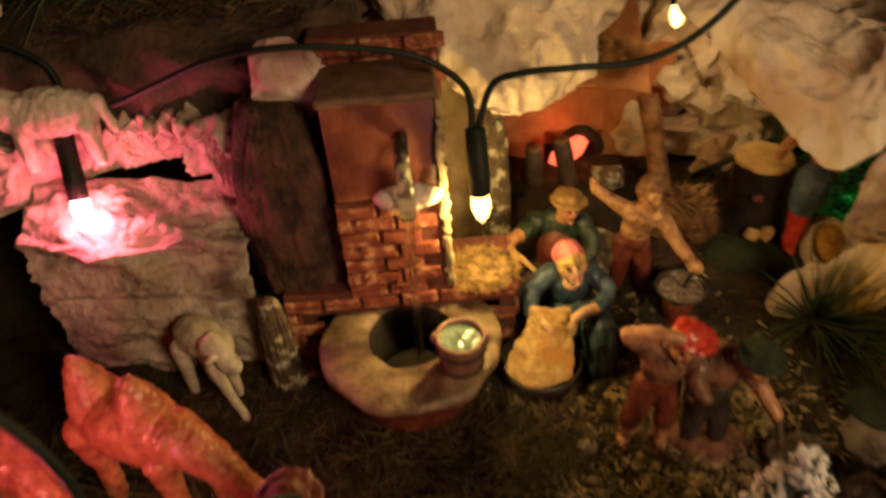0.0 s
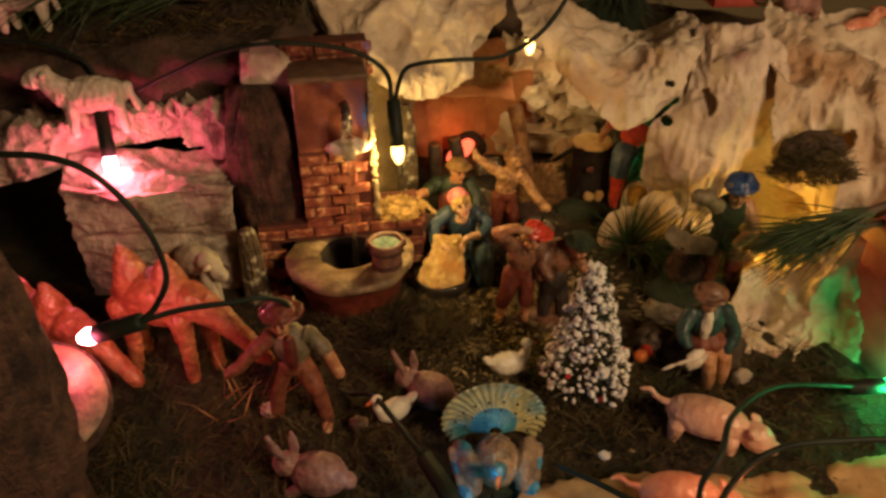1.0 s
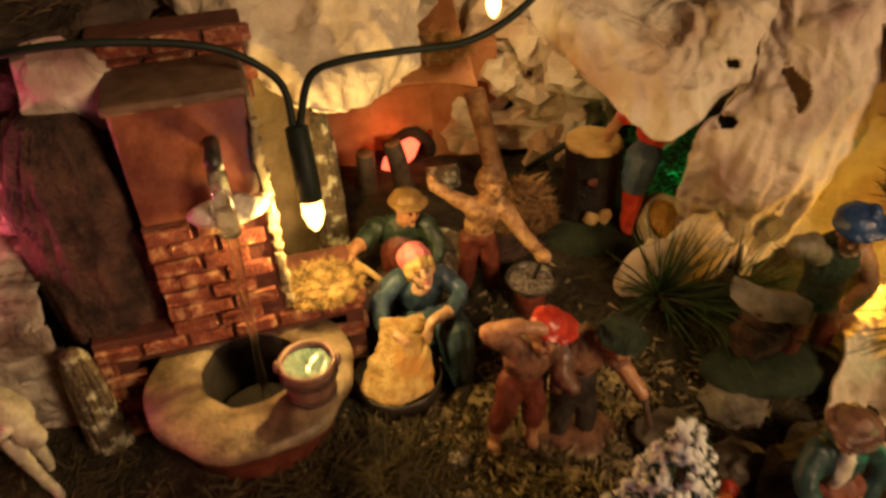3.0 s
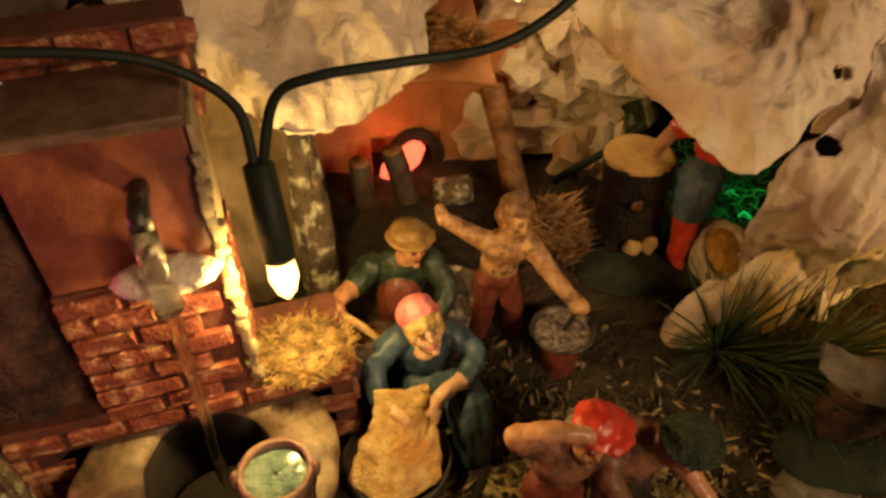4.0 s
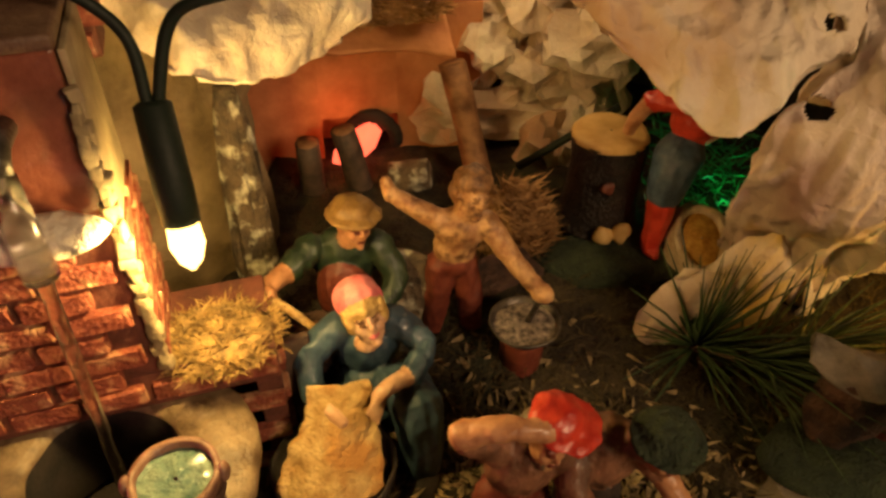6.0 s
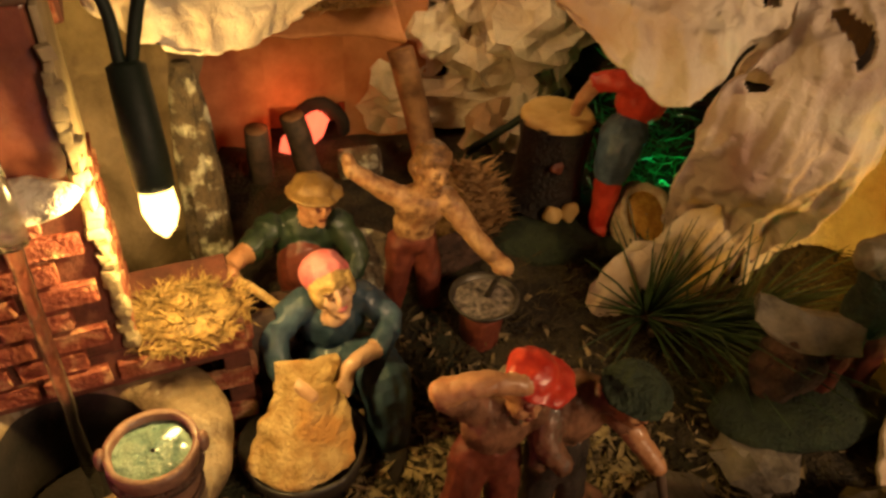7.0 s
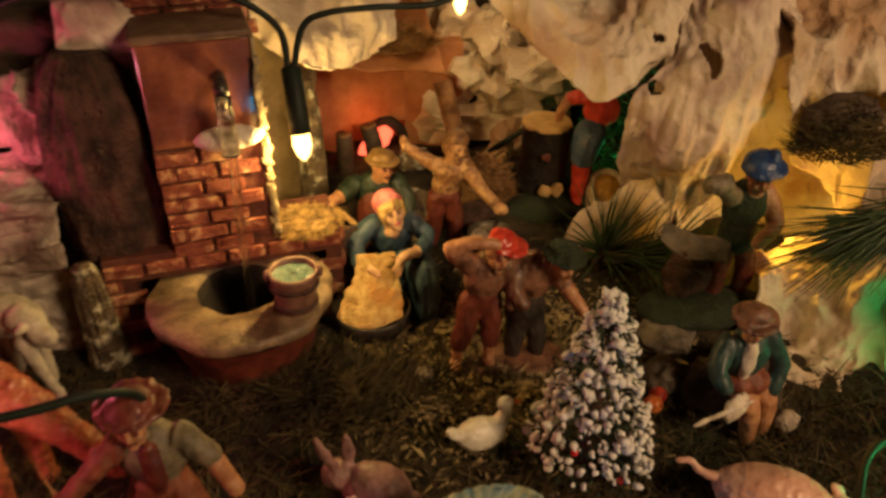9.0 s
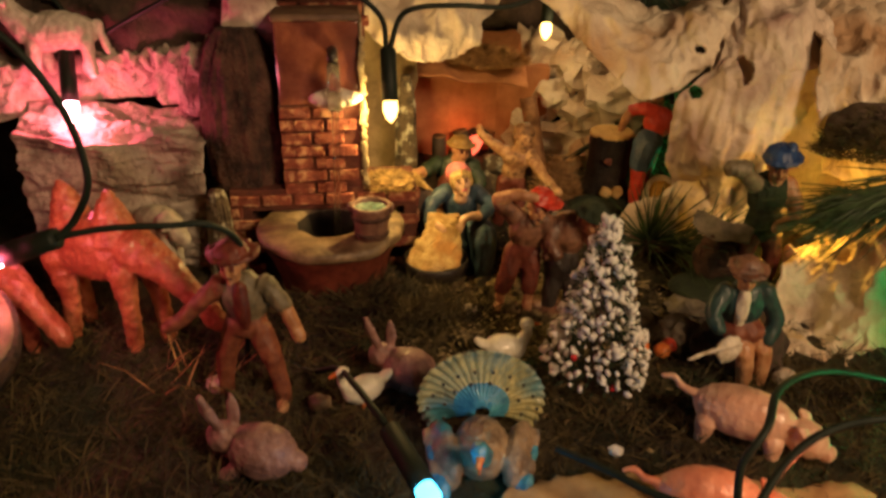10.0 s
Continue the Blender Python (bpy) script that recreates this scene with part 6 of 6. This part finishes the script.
# ---- small loose things ----
def plank(name, label, c, s, turn, material, category):
    bm = bmesh.new()
    box(bm, (0, 0, 0), s, 0.0006)
    bmesh.ops.subdivide_edges(bm, edges=bm.edges[:], cuts=3, use_grid_fill=True)
    rough_up(bm, 0.0006, 240, s[0] * 900)
    ob = part(name, bm, material)
    ob.matrix_basis = pose(*c, *turn)
    return tagged(ob, label, category)


plank("dark_plank", "dark brown plank leaning at the end of the brick wall", (-0.0105, 0.2090, 0.0215), (0.0090, 0.0030, 0.044), (-6, -4, 12), M["stick"], "plank")
plank("baking_peel", "grey speckled board standing beside the baker", (0.0240, 0.2420, 0.026), (0.0150, 0.0022, 0.030), (-14, 12, -15), M["bark_lichen"], "board")
plank("tool_board", "dark board lying behind the smith", (0.060, 0.256, 0.017), (0.030, 0.016, 0.003), (4, 0, 20), M["bark"], "board")
for i, (p, r, m, lab) in enumerate([((0.0905, 0.1160, 0.0050), 0.0042, "beak", "small round orange fruit on the moss"), ((0.1000, 0.1130, 0.0050), 0.0040, "beak", "small round orange fruit on the moss"), ((0.1045, 0.1180, 0.0045), 0.0038, "red_cloth", "small round red fruit on the moss")]):
    bm = bmesh.new()
    ball(bm, (0, 0, 0), (r, r, r * 0.92), 0, (0, 0, 0), 16, 10)
    rough_up(bm, 0.0003, 500, i)
    ob = part("fruit", bm, M[m])
    ob.location = p
    tagged(ob, lab, "fruit", "loose fruit")
for p, s, m, lab in (((0.063, 0.044, 0.007), 0.0026, "snow", "small white pebble on the moss"), ((-0.053, 0.075, 0.004), 0.0044, "ring_wood", "small pale nut on the moss"), ((-0.080, 0.012, 0.004), 0.008, "orange_cloth", "small orange stone on the moss"), ((-0.098, 0.088, 0.003), 0.005, "paper_mauve", "small pink shard on the moss"), ((0.150, 0.096, 0.003), 0.005, "paper_grey", "small grey stone on the moss"), ((0.012, 0.150, 0.003), 0.004, "paper_grey", "small grey stone on the moss")):
    lump("pebble", p, (s, s * 0.8, s * 0.7), lab, M[m], p[0] * 90, (0, 0, 0), "pebble", "loose pebbles", 3, 0.4, True)
wisps("dry_stems", 20, lambda r: (-0.105 + r.uniform(-0.02, 0.015), 0.090 + r.uniform(-0.01, 0.012), 0.002), 0.026, 0.0009, M["dry_hay"], "pale dry plant stems beside the boy", None, 41, 0.9, "stuff", "dry plants")

# ---- ground cover ----
crumpled("tan_paper", [[(0.015, -0.030, 0.000), (0.07, -0.030, 0.002), (0.13, -0.030, 0.000), (0.20, -0.030, 0.000)],
                       [(0.012, 0.000, 0.004), (0.07, 0.000, 0.006), (0.13, 0.000, 0.005), (0.20, 0.004, 0.003)],
                       [(0.020, 0.026, 0.004), (0.07, 0.030, 0.005), (0.13, 0.026, 0.005), (0.20, 0.034, 0.004)],
                       [(0.024, 0.034, -0.003), (0.07, 0.040, -0.002), (0.13, 0.036, -0.003), (0.20, 0.042, -0.003)]],
         "tan crumpled paper strip before the animals", M["cloth_hay"], 0.0030, 60, 36, 15.0, scale=40, category="paper", ragged=0.0015)


def moss_spot(r):
    for _ in range(6):
        x, y = r.uniform(-0.25, 0.25), r.uniform(-0.06, 0.27)
        if noise.noise((x * 30, y * 30, 7)) > r.uniform(-0.5, 0.35):
            break
    return (x, y, ground_z(x, y) - 0.001)


wisps("moss_tufts", 42000, moss_spot, 0.0095, 0.00065, M["moss_blade"], "tangled dry brown and green moss", None, 21, 0.25, "stuff", "moss")


def shelf_spot(r):
    x, y = r.uniform(-0.32, -0.085), r.uniform(0.246, 0.34)
    return (x, y, 0.140 + 0.012 * (x + 0.24) / 0.14 + (y - 0.246) * 0.22 - r.random() ** 2 * (0.022 if y < 0.252 else 0.0))


wisps("shelf_moss", 5000, shelf_spot, 0.011, 0.0007, M["moss_blade"], "dark dried moss on the rear shelf", None, 51, 0.35, "stuff", "moss")


def tall_spot(r):
    x, y = r.uniform(-0.22, -0.02), r.uniform(-0.04, 0.15)
    if r.random() < 0.35:
        x, y = r.gauss(-0.02, 0.018), r.gauss(0.145, 0.010)
    elif r.random() < 0.3:
        x, y = r.gauss(0.10, 0.05), r.gauss(0.085, 0.02)
    return (x, y, ground_z(x, y) - 0.001)


wisps("tall_moss", 9000, tall_spot, 0.0165, 0.0007, M["moss_blade"], "tall tangled tufts of dried moss", None, 31, 0.7, "stuff", "moss")


def chip_spot(r):
    x, y = r.gauss(0.045, 0.030), r.gauss(0.155, 0.028)
    return (x, y, ground_z(x, y) + 0.001)


wisps("straw_chips", 4200, chip_spot, 0.0055, 0.0016, M["chips"], "pale straw and bark chips on the moss", None, 22, -0.1, "stuff", "straw")


# ---- bricks, last ----
def lay_bricks():
    rng = random.Random(2)
    shapes = []
    for i in range(8):
        bm = bmesh.new()
        box(bm, (0, 0, 0), (0.0150, 0.0030, 0.0053), 0.0006)
        for w in bm.verts:
            w.co += Vector((rng.uniform(-1, 1), rng.uniform(-1, 1), rng.uniform(-1, 1))) * 0.00035
        me = bpy.data.meshes.new("brick")
        bm.normal_update()
        bm.to_mesh(me)
        bm.free()
        me.materials.append(M["brick"])
        shapes.append(me)

    def lay(x, y, z, turn=0.0, long=1.0):
        ob = new("brick", rng.choice(shapes))
        ob.parent = WALLS["low" if z < 0.049 else "tower" if z < 0.110 else "back"]
        ob.matrix_basis = pose(x, y + rng.uniform(-0.0003, 0.0003), z, 0, rng.uniform(-1.5, 1.5), turn) @ Matrix.Diagonal((long, 1, 1, 1))

    pitch, rise = 0.0167, 0.0068
    for row in range(7):
        z, shift = 0.0035 + rise * row, (row % 2) * pitch / 2
        for k in range(6):
            x = -0.0418 + pitch * k + shift
            if x < 0.047 and (z > 0.038 or abs(x) > 0.040):
                lay(x, -0.0005, z, 0, min(1.0, (0.0495 - x) / 0.0075))
        if row % 2:
            lay(-0.0465, -0.0005, z, 0, 0.40)
        for k in range(2):
            lay(0.0497, 0.008 + pitch * k + shift * 0.5, z, 90)
    for row in range(7):
        z, shift = 0.0508 + rise * row, (row % 2) * pitch / 2
        for k in range(3):
            x = -0.0125 + pitch * k + shift * 0.8
            if x < 0.0185:
                lay(x, -0.0002, z, 0, 0.62 if x > 0.012 else 1.0)
        if row % 2:
            lay(-0.0170, -0.0002, z, 0, 0.45)
        for k in range(2):
            lay(0.0220, 0.008 + pitch * k + shift * 0.5, z, 90, 0.9)
    for row in range(4):
        z, shift = 0.1240 + rise * row, (row % 2) * pitch / 2
        for k in range(3):
            lay(-0.0170 + pitch * k + shift * 0.4, 0.0320, z)


lay_bricks()
